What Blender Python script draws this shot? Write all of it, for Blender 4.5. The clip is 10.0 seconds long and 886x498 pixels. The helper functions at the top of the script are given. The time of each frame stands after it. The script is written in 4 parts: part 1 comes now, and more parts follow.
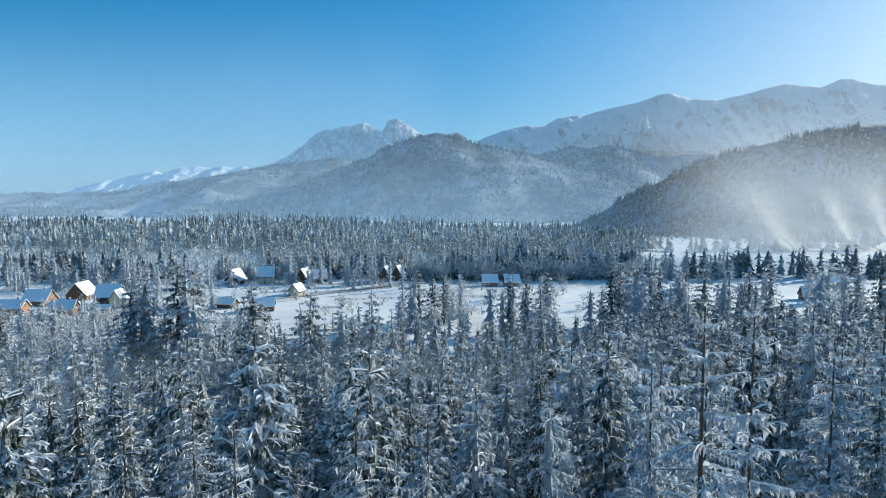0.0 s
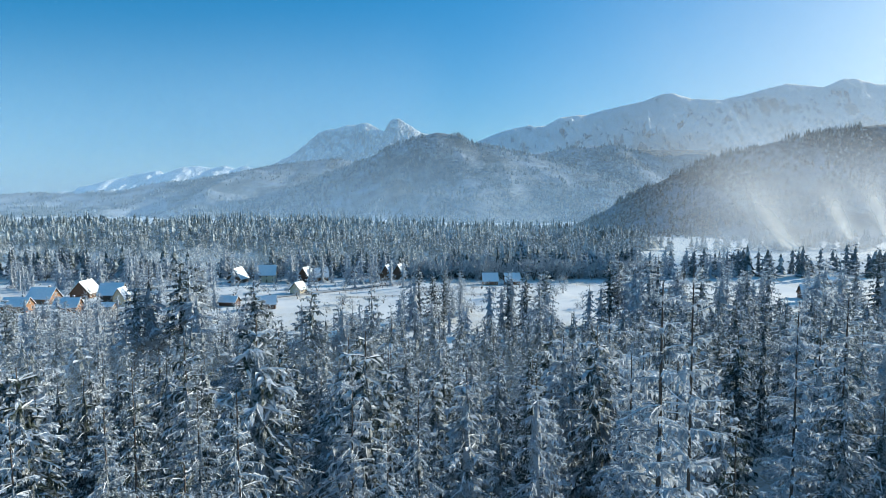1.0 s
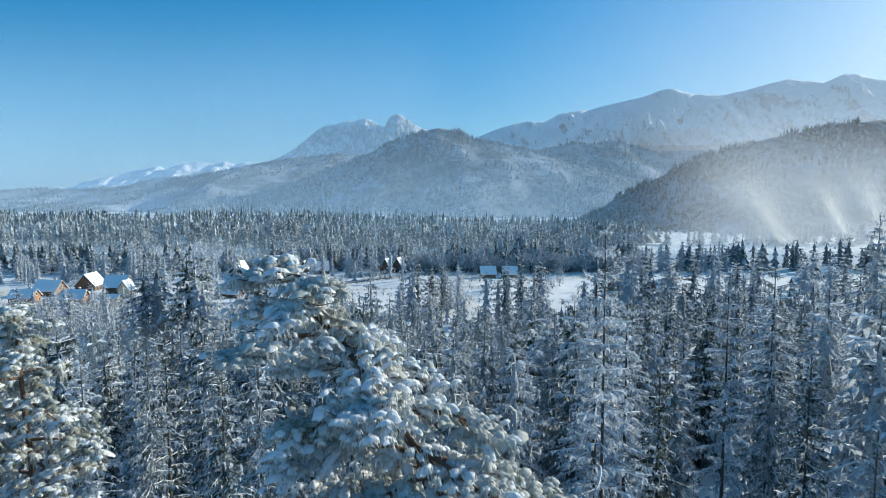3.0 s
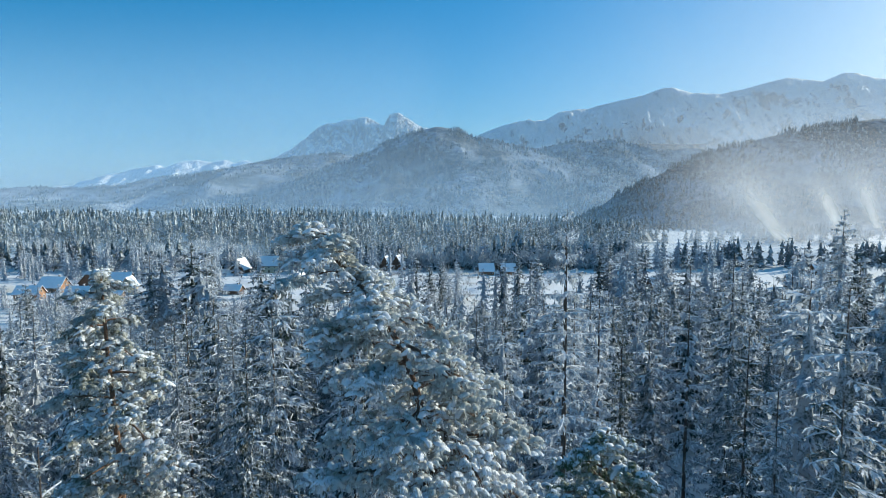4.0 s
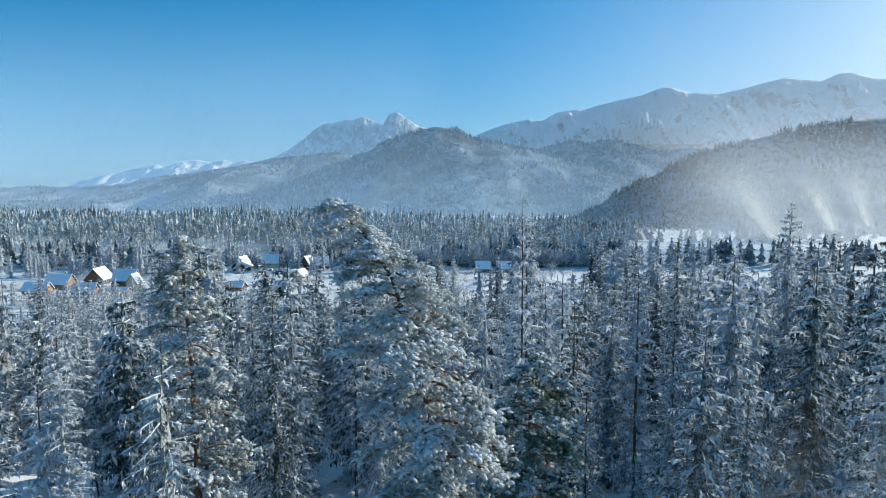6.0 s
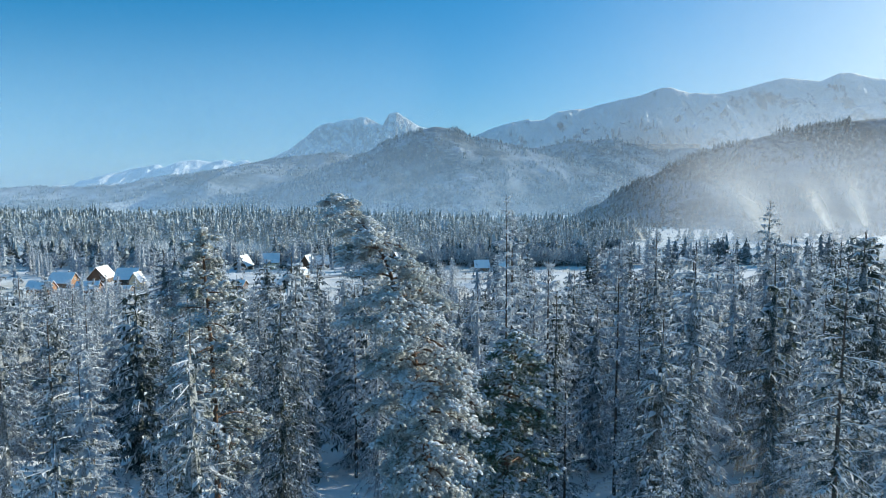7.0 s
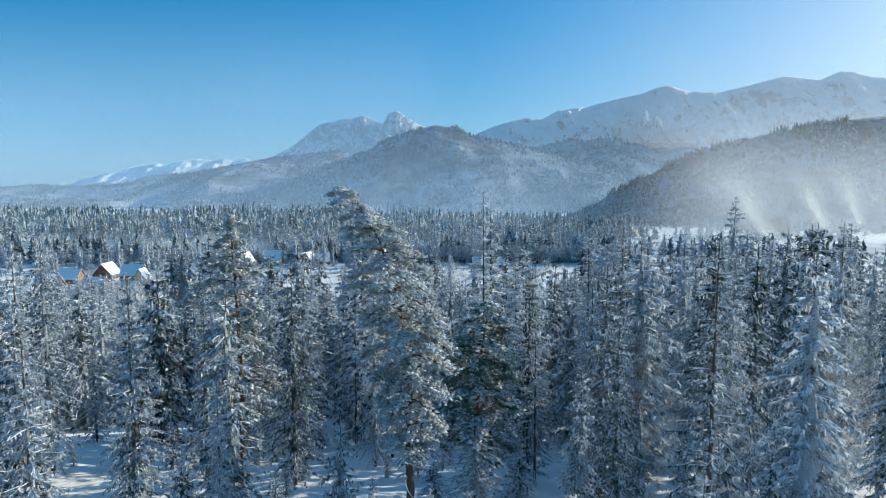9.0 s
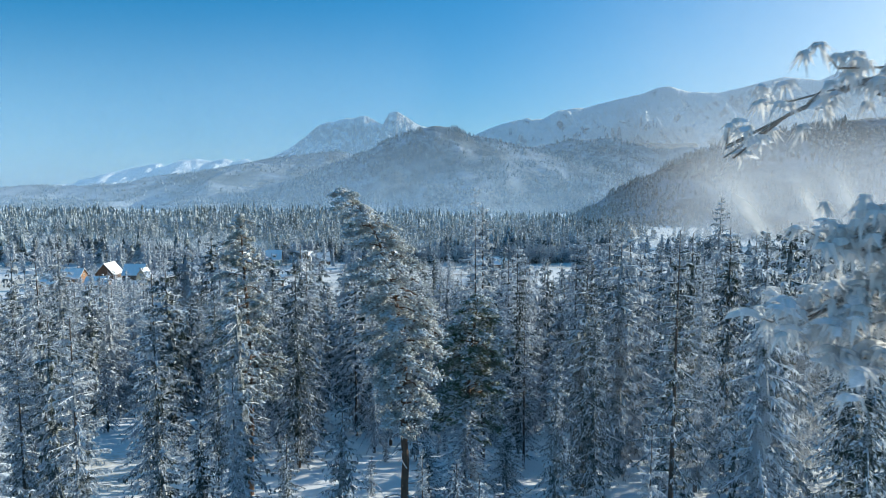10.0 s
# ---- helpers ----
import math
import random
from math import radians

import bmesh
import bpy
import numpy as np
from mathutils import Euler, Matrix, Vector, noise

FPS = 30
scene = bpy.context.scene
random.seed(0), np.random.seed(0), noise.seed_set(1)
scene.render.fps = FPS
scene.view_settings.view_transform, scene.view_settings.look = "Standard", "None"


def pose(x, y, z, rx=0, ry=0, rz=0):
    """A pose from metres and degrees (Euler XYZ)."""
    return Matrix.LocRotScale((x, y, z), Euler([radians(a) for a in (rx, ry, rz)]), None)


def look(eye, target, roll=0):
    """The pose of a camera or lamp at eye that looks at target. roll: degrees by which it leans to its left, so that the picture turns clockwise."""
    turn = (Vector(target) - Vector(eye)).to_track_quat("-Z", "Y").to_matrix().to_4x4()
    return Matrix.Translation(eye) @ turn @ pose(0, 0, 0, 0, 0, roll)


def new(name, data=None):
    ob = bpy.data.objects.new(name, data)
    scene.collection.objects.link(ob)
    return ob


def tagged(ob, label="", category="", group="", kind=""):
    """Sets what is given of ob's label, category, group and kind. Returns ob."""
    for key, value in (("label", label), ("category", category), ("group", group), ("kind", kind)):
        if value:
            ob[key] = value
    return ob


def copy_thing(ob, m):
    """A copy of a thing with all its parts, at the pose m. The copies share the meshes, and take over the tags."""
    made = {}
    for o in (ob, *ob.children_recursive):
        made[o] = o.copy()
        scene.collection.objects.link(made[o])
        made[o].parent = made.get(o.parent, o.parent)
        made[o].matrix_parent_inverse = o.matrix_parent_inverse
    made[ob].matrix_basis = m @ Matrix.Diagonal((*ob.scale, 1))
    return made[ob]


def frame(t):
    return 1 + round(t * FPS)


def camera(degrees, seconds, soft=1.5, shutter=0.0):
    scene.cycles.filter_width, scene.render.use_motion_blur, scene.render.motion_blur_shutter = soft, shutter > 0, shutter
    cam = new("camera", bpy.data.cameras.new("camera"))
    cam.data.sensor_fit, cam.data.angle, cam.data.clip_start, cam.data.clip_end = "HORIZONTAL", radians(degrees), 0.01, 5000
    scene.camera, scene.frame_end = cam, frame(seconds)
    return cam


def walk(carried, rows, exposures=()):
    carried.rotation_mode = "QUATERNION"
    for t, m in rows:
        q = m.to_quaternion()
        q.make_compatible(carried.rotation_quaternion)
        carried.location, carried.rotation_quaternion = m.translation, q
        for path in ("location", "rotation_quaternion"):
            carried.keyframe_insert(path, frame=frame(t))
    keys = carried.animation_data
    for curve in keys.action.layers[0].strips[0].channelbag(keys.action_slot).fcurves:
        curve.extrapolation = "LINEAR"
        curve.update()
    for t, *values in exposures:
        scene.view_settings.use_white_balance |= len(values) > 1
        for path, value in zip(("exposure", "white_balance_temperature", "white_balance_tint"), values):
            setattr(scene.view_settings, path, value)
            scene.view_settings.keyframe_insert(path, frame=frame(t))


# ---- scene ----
# ================= camera =================
cam = camera(74.7, 10.0, soft=0.6, shutter=0.3)
PATH = [
    (0.0, pose(-1.08, 3.09, 24.46, 85.70, 0, -0.52)),
    (0.5, pose(-0.67, 1.89, 24.14, 85.70, 0, -0.43)),
    (1.0, pose(-0.31, 0.75, 23.84, 85.70, 0, -0.34)),
    (1.5, pose(-0.04, -0.41, 23.56, 85.67, 0, -0.29)),
    (2.0, pose(0.26, -1.71, 23.23, 85.53, 0, -0.26)),
    (2.5, pose(0.49, -3.38, 22.96, 85.41, 0, -0.29)),
    (4.0, pose(1.28, -10.52, 22.41, 85.15, 0, -0.35)),
    (4.5, pose(1.53, -12.80, 22.23, 85.18, 0, -0.40)),
    (5.0, pose(1.77, -14.97, 22.07, 85.18, 0, -0.40)),
    (5.5, pose(1.98, -17.13, 21.93, 85.15, 0, -0.43)),
    (7.0, pose(2.82, -23.31, 21.57, 85.12, 0, -0.46)),
    (7.5, pose(3.09, -25.34, 21.48, 85.10, 0, -0.46)),
    (8.0, pose(3.39, -27.31, 21.36, 85.07, 0, -0.43)),
    (8.5, pose(3.67, -29.20, 21.22, 85.01, 0, -0.43)),
    (9.0, pose(3.94, -30.96, 21.17, 84.98, 0, -0.43)),
    (9.5, pose(4.21, -32.71, 21.16, 84.98, 0, -0.43)),
    (10.0, pose(4.44, -34.49, 21.16, 85.01, 0, -0.43)),
]
EXPOSURE = [(0, 0.57, 6420, 2), (10, 0.57, 6420, 2)]
walk(cam, PATH, EXPOSURE)

# ================= light =================
SUN_AZ, SUN_EL = 60.0, 19.0          # degrees right of straight ahead, and above the horizon
world = bpy.data.worlds.new("sky")
scene.world = world
world.use_nodes = True
wn = world.node_tree
wn.nodes.clear()
sky = wn.nodes.new("ShaderNodeTexSky")
sky.sky_type = "NISHITA"
sky.sun_disc = False
sky.sun_elevation, sky.sun_rotation = radians(SUN_EL), radians(SUN_AZ)
sky.altitude, sky.air_density, sky.dust_density, sky.ozone_density = 900, 1.1, 1.9, 3.4
bg = wn.nodes.new("ShaderNodeBackground")
bg.inputs["Strength"].default_value = 0.10
out = wn.nodes.new("ShaderNodeOutputWorld")
tone = wn.nodes.new("ShaderNodeHueSaturation")
tone.inputs["Saturation"].default_value = 1.50
wn.links.new(sky.outputs[0], tone.inputs["Color"])
even = wn.nodes.new("ShaderNodeMix")
even.data_type = "RGBA"
even.inputs[0].default_value = 0.40
even.inputs[7].default_value = (0.72, 2.4, 4.6, 1)
wn.links.new(tone.outputs[0], even.inputs[6])
wn.links.new(even.outputs[2], bg.inputs[0])
wn.links.new(bg.outputs[0], out.inputs[0])

sun_data = bpy.data.lights.new("sun", "SUN")
sun_data.energy, sun_data.angle, sun_data.color = 4.4, radians(0.6), (1.0, 0.92, 0.80)
sun = new("sun", sun_data)
sx = math.sin(radians(SUN_AZ)) * math.cos(radians(SUN_EL))
sy = math.cos(radians(SUN_AZ)) * math.cos(radians(SUN_EL))
sun.matrix_world = look((sx * 500, sy * 500, math.sin(radians(SUN_EL)) * 500), (0, 0, 0))


# ================= materials =================
class Nodes:
    """A small wrapper to write node materials in few lines."""

    def __init__(self, name):
        self.mat = bpy.data.materials.new(name)
        self.mat.use_nodes = True
        self.t = self.mat.node_tree
        self.t.nodes.clear()
        self.out = self.t.nodes.new("ShaderNodeOutputMaterial")

    def n(self, kind, **inputs):
        node = self.t.nodes.new(kind)
        for key, value in inputs.items():
            key = key.replace("_", " ")
            if isinstance(value, bpy.types.NodeSocket):
                self.t.links.new(value, node.inputs[key])
            else:
                node.inputs[key].default_value = value
        return node

    def coord(self, which="Object"):
        return self.n("ShaderNodeTexCoord").outputs[which]

    def position(self):
        return self.n("ShaderNodeNewGeometry").outputs["Position"]

    def scaled(self, vec, x, y, z):
        m = self.n("ShaderNodeMapping", Vector=vec, Scale=(x, y, z))
        return m.outputs[0]

    def noise(self, vec, scale, detail=4.0, rough=0.55):
        return self.n("ShaderNodeTexNoise", Vector=vec, Scale=scale, Detail=detail, Roughness=rough).outputs[0]

    def ramp(self, fac, lo, hi, a=0.0, b=1.0):
        m = self.n("ShaderNodeMapRange", Value=fac, From_Min=lo, From_Max=hi, To_Min=a, To_Max=b)
        m.interpolation_type = "SMOOTHSTEP"
        return m.outputs[0]

    def math(self, op, a, b=0.0):
        m = self.t.nodes.new("ShaderNodeMath")
        m.operation = op
        for k, v in enumerate((a, b)):
            if isinstance(v, bpy.types.NodeSocket):
                self.t.links.new(v, m.inputs[k])
            else:
                m.inputs[k].default_value = v
        return m.outputs[0]

    def mix(self, fac, a, b):
        m = self.t.nodes.new("ShaderNodeMix")
        m.data_type = "RGBA"
        for k, v in ((0, fac), (6, a), (7, b)):
            if isinstance(v, bpy.types.NodeSocket):
                self.t.links.new(v, m.inputs[k])
            else:
                m.inputs[k].default_value = v if k == 0 else (*v, 1)
        return m.outputs[2]

    def bump(self, height, strength, distance):
        return self.n("ShaderNodeBump", Height=height, Strength=strength, Distance=distance).outputs[0]

    def up(self):
        nrm = self.n("ShaderNodeNewGeometry").outputs["Normal"]
        return self.n("ShaderNodeSeparateXYZ", Vector=nrm).outputs[2]

    def random(self):
        return self.n("ShaderNodeObjectInfo").outputs["Random"]

    def island(self):
        return self.n("ShaderNodeNewGeometry").outputs["Random Per Island"]

    def finish(self, color, rough=0.7, normal=None, **more):
        p = self.n("ShaderNodeBsdfPrincipled", Roughness=rough, **more)
        if isinstance(color, bpy.types.NodeSocket):
            self.t.links.new(color, p.inputs["Base Color"])
        else:
            p.inputs["Base Color"].default_value = (*color, 1)
        if normal is not None:
            self.t.links.new(normal, p.inputs["Normal"])
        self.t.links.new(p.outputs[0], self.out.inputs[0])
        self.shader = p.outputs[0]
        return self.mat

    def thin(self, color, amount):
        """Lets some light through, as in thin sprays and loose snow."""
        t = self.n("ShaderNodeBsdfTranslucent", Color=color if isinstance(color, bpy.types.NodeSocket) else (*color, 1))
        m = self.n("ShaderNodeMixShader", Fac=amount)
        self.t.links.new(self.shader, m.inputs[1])
        self.t.links.new(t.outputs[0], m.inputs[2])
        self.t.links.new(m.outputs[0], self.out.inputs[0])
        return self.mat


SNOW = (0.84, 0.86, 0.88)


def snow_material(name, scale, depth):
    k = Nodes(name)
    c = k.coord()
    a = k.noise(c, scale, 6)
    b = k.noise(c, scale * 7, 3)
    col = k.mix(k.ramp(a, 0.35, 0.7), (0.76, 0.79, 0.83), SNOW)
    return k.finish(col, 0.75, k.bump(k.math("ADD", a, k.math("MULTIPLY", b, 0.4)), 0.6, depth))


def ground_material():
    k = Nodes("snowy_ground")
    p = k.position()
    drift = k.noise(p, 0.06, 6)
    fine = k.noise(p, 1.6, 5)
    tuft = k.ramp(k.math("ADD", k.math("MULTIPLY", k.noise(p, 0.025, 4), 0.6), k.math("MULTIPLY", fine, 0.5)), 0.56, 0.68)
    col = k.mix(k.ramp(drift, 0.3, 0.7), (0.70, 0.715, 0.74), (0.80, 0.805, 0.805))
    col = k.mix(k.math("MULTIPLY", tuft, 0.55), col, (0.45, 0.38, 0.25))
    return k.finish(col, 0.8, k.bump(k.math("ADD", drift, k.math("MULTIPLY", fine, 0.25)), 0.7, 0.5))


def needle_material(name, dark, frost, amount):
    k = Nodes(name)
    c = k.coord()
    f = k.noise(c, 1.1, 4)
    g = k.noise(c, 9.0, 3)
    spread = k.math("ADD", k.math("MULTIPLY", f, 0.5), k.math("MULTIPLY", g, 0.5))
    spread = k.math("ADD", spread, k.math("MULTIPLY", k.math("SUBTRACT", k.random(), 0.5), 0.16))
    fac = k.ramp(spread, 0.60 - amount * 0.4, 0.82 - amount * 0.4)
    col = k.mix(k.math("MULTIPLY", fac, 0.9), dark, frost)
    k.finish(col, 0.75, k.bump(g, 0.5, 0.04))
    return k.thin(col, 0.35)


def spray_snow_material(name, dark):
    """Snow lying on needle sprays: mostly white, with frosted needles showing through in specks."""
    k = Nodes(name)
    c = k.coord()
    a = k.noise(c, 1.0, 4)
    b = k.noise(c, 11.0, 3)
    bare = k.math("ADD", k.math("MULTIPLY", a, 0.5), k.math("MULTIPLY", b, 0.5))
    col = k.mix(k.ramp(b, 0.3, 0.7), (0.74, 0.78, 0.83), (0.88, 0.90, 0.94))
    col = k.mix(k.ramp(bare, 0.58, 0.72, 0.0, 0.7), col, dark)
    k.finish(col, 0.8, k.bump(b, 0.7, 0.06))
    return k.thin(col, 0.34)


def bark_material(name, low, high):
    k = Nodes(name)
    c = k.scaled(k.coord(), 6, 6, 1.2)
    a = k.noise(c, 1.5, 6, 0.7)
    col = k.mix(a, low, high)
    return k.finish(col, 0.9, k.bump(a, 0.9, 0.05))


def far_tree_material(name, snowy):
    k = Nodes(name)
    p = k.position()
    f = k.noise(p, 0.55, 4, 0.7)
    fac = k.math("ADD", f, k.math("MULTIPLY", k.math("SUBTRACT", k.island(), 0.5), 0.25))
    fac = k.ramp(fac, 0.55 - snowy * 0.3, 0.85 - snowy * 0.3)
    col = k.mix(fac, (0.045, 0.062, 0.058), (0.42, 0.47, 0.50))
    return k.finish(col, 0.85)


def hill_material(name, scale, snowy, cut):
    """Forested slope: dark woods with frosted crowns and lighter clearings."""
    k = Nodes(name)
    p = k.position()
    crowns = k.noise(k.scaled(p, 1, 1, 0.45), scale, 3, 0.7)
    stands = k.noise(p, scale * 0.08, 5, 0.6)
    fac = k.math("ADD", k.math("MULTIPLY", crowns, 0.5), k.math("MULTIPLY", stands, 0.9))
    col = k.mix(k.ramp(fac, 0.62 - snowy * 0.2, 0.92 - snowy * 0.2), (0.045, 0.06, 0.06), (0.33, 0.37, 0.42))
    clear = k.ramp(k.noise(p, scale * 0.05, 4), cut, cut + 0.05)
    col = k.mix(clear, col, (0.72, 0.74, 0.78))
    return k.finish(col, 0.9, k.bump(crowns, 1.0, 7.0))


def rock_snow_material(name, rock, scale=0.012):
    k = Nodes(name)
    p = k.position()
    n1 = k.noise(k.scaled(p, 1, 1, 0.6), scale, 9, 0.66)
    n2 = k.noise(k.scaled(p, 1, 1, 1.2), scale * 4, 6, 0.65)
    both = k.math("ADD", k.math("MULTIPLY", n1, 0.6), k.math("MULTIPLY", n2, 0.4))
    steep = k.math("ADD", k.up(), k.math("MULTIPLY", k.math("SUBTRACT", both, 0.5), 1.6))
    col = k.mix(k.ramp(steep, rock - 0.10, rock + 0.12), (0.20, 0.21, 0.23), (0.86, 0.88, 0.90))
    return k.finish(col, 0.85, k.bump(both, 1.0, 60.0))


def haze_sheet_material(name, color, density, low, high, uneven=0.4, scale=0.004, x0=-9000.0, x1=-8000.0):
    """A see-through haze sheet, airlight put into its tint: thinning between two heights and towards one side, lit by
    sun and sky.
    """
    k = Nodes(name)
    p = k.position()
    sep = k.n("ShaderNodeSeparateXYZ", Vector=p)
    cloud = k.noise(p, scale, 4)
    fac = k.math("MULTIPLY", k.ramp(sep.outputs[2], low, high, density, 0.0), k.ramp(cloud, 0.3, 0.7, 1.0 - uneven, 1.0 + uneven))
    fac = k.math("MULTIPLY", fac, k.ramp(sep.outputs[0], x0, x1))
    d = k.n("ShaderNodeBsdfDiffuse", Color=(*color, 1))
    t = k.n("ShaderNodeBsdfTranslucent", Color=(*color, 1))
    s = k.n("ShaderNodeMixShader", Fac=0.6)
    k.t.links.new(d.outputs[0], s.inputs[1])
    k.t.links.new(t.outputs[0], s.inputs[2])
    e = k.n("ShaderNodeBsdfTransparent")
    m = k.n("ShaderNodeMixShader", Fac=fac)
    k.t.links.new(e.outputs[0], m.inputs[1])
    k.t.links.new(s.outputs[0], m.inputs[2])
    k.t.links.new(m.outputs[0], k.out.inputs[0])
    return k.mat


def spray_material(name, density, tint, w, h, lean):
    """Blown snow: a leaning plume, dense at its foot, ragged and thin at the edges."""
    k = Nodes(name)
    sep = k.n("ShaderNodeSeparateXYZ", Vector=k.coord())
    x = k.math("DIVIDE", k.math("SUBTRACT", sep.outputs[0], lean * 0.4), w * 1.6)
    z = k.math("DIVIDE", sep.outputs[2], h)
    puff = k.noise(k.coord(), 0.022, 5, 0.55)
    off = k.math("ADD", k.math("ADD", x, k.math("MULTIPLY", z, 0.52)), k.math("MULTIPLY", k.math("SUBTRACT", puff, 0.5), 0.22))
    wide = k.math("ADD", 0.10, k.math("MULTIPLY", z, 0.34))
    edge = k.ramp(k.math("DIVIDE", k.math("ABSOLUTE", off), wide), 1.0, 0.0)
    rise = k.math("MULTIPLY", k.ramp(z, 0.95, 0.05), k.ramp(z, 0.0, 0.06))
    fac = k.math("MULTIPLY", k.math("MULTIPLY", edge, rise), k.math("MULTIPLY", k.ramp(puff, 0.2, 0.7, 0.35, 1.0), density))
    d = k.n("ShaderNodeBsdfDiffuse", Color=(*tint, 1))
    t = k.n("ShaderNodeBsdfTranslucent", Color=(*tint, 1))
    s = k.n("ShaderNodeMixShader", Fac=0.75)
    k.t.links.new(d.outputs[0], s.inputs[1])
    k.t.links.new(t.outputs[0], s.inputs[2])
    e = k.n("ShaderNodeBsdfTransparent")
    m = k.n("ShaderNodeMixShader", Fac=fac)
    k.t.links.new(e.outputs[0], m.inputs[1])
    k.t.links.new(s.outputs[0], m.inputs[2])
    k.t.links.new(m.outputs[0], k.out.inputs[0])
    return k.mat


def plain(name, color, rough=0.8, grain=3.0, vary=0.25):
    k = Nodes(name)
    a = k.noise(k.scaled(k.coord(), 1, 1, 4), grain, 5)
    dark = tuple(v * (1 - vary) for v in color)
    return k.finish(k.mix(a, dark, color), rough, k.bump(a, 0.4, 0.02))


M_GROUND = ground_material()
M_SNOW = spray_snow_material("tree_snow", (0.20, 0.24, 0.24))
M_PILLOW = spray_snow_material("pillow_snow", (0.24, 0.28, 0.26))
M_ROOFSNOW = snow_material("roof_snow", 0.8, 0.05)
M_NEEDLE = needle_material("spruce_needles", (0.030, 0.048, 0.036), (0.57, 0.615, 0.67), 0.56)
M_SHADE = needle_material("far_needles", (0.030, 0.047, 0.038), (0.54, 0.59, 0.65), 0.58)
M_PINE = needle_material("pine_needles", (0.10, 0.115, 0.065), (0.60, 0.62, 0.61), 0.70)
M_GREENPINE = needle_material("green_pine_needles", (0.085, 0.115, 0.048), (0.54, 0.58, 0.56), 0.52)
M_HOAR = needle_material("hoar_needles", (0.22, 0.21, 0.17), (0.80, 0.80, 0.80), 0.80)
M_BARK = bark_material("spruce_bark", (0.035, 0.028, 0.024), (0.14, 0.11, 0.09))
M_PINEBARK = bark_material("pine_bark", (0.05, 0.035, 0.028), (0.24, 0.14, 0.09))
M_HOARBARK = bark_material("frosted_bark", (0.16, 0.13, 0.11), (0.42, 0.39, 0.36))
M_FAR = far_tree_material("far_spruce", 0.66)
M_FARHILL = far_tree_material("hill_spruce", 0.50)
M_FROST = plain("frosted_twigs", (0.60, 0.61, 0.62), 0.9, 1.0, 0.35)
M_LOG = plain("log_wall", (0.36, 0.19, 0.10), 0.8, 2.0, 0.4)
M_DARKLOG = plain("dark_log_wall", (0.16, 0.09, 0.055), 0.8, 2.0, 0.4)
M_CREAM = plain("plaster_wall", (0.70, 0.58, 0.40), 0.85, 1.0, 0.15)
M_STONE = plain("stone_base", (0.28, 0.27, 0.26), 0.9, 1.5, 0.4)
M_WOOD = plain("weathered_wood", (0.16, 0.12, 0.09), 0.9, 4.0, 0.4)
M_GLASS = Nodes("window_glass").finish((0.02, 0.025, 0.03), 0.08)
M_TRIM = plain("white_trim", (0.75, 0.73, 0.68), 0.7, 2.0, 0.1)
M_ROAD = plain("packed_snow_road", (0.50, 0.50, 0.51), 0.7, 0.3, 0.25)


# ================= mesh helpers =================
def mesh_arrays(name, v, t, mats, idx=None, smooth=True):
    """A mesh from an array of corners and an array of triangles."""
    me = bpy.data.meshes.new(name)
    v, t = np.asarray(v, np.float32), np.asarray(t, np.int32)
    me.vertices.add(len(v))
    me.vertices.foreach_set("co", v.ravel())
    me.loops.add(len(t) * 3)
    me.loops.foreach_set("vertex_index", t.ravel())
    me.polygons.add(len(t))
    me.polygons.foreach_set("loop_start", np.arange(0, len(t) * 3, 3, dtype=np.int32))
    for m in mats:
        me.materials.append(m)
    if idx is not None:
        me.polygons.foreach_set("material_index", np.asarray(idx, np.int32))
    me.polygons.foreach_set("use_smooth", np.full(len(t), smooth))
    me.update(calc_edges=True)
    return me


def part(name, bm, material, parent, label=""):
    """Links a bmesh as one mesh object under a thing or a part."""
    me = bpy.data.meshes.new(name)
    bm.to_mesh(me)
    bm.free()
    me.materials.append(material)
    ob = new(name, me)
    ob.parent = parent
    return tagged(ob, label)


def mesh_part(name, me, parent, label=""):
    ob = new(name, me)
    ob.parent = parent
    return tagged(ob, label)


def box(bm, x0, x1, y0, y1, z0, z1):
    vs = [bm.verts.new((x, y, z)) for z in (z0, z1) for y in (y0, y1) for x in (x0, x1)]
    for f in ((0, 2, 3, 1), (4, 5, 7, 6), (0, 1, 5, 4), (2, 6, 7, 3), (0, 4, 6, 2), (1, 3, 7, 5)):
        bm.faces.new([vs[i] for i in f])
    return vs


def boxed(*dims):
    bm = bmesh.new()
    box(bm, *dims)
    return bm


class Pile:
    """Gathers corners and triangles, with a material index for each triangle."""

    def __init__(self):
        self.v, self.t, self.m, self.n = [], [], [], 0

    def add(self, v, t, m=0):
        v, t = np.asarray(v, float).reshape(-1, 3), np.asarray(t, int).reshape(-1, 3)
        self.v.append(v)
        self.t.append(t + self.n)
        self.m.append(np.full(len(t), m) if np.isscalar(m) else np.asarray(m))
        self.n += len(v)

    def arrays(self):
        return np.concatenate(self.v), np.concatenate(self.t), np.concatenate(self.m)

    def only(self, m):
        """Corners and triangles of one material."""
        v, t, k = self.arrays()
        t = t[k == m]
        used, t = np.unique(t, return_inverse=True)
        return v[used], t.reshape(-1, 3)


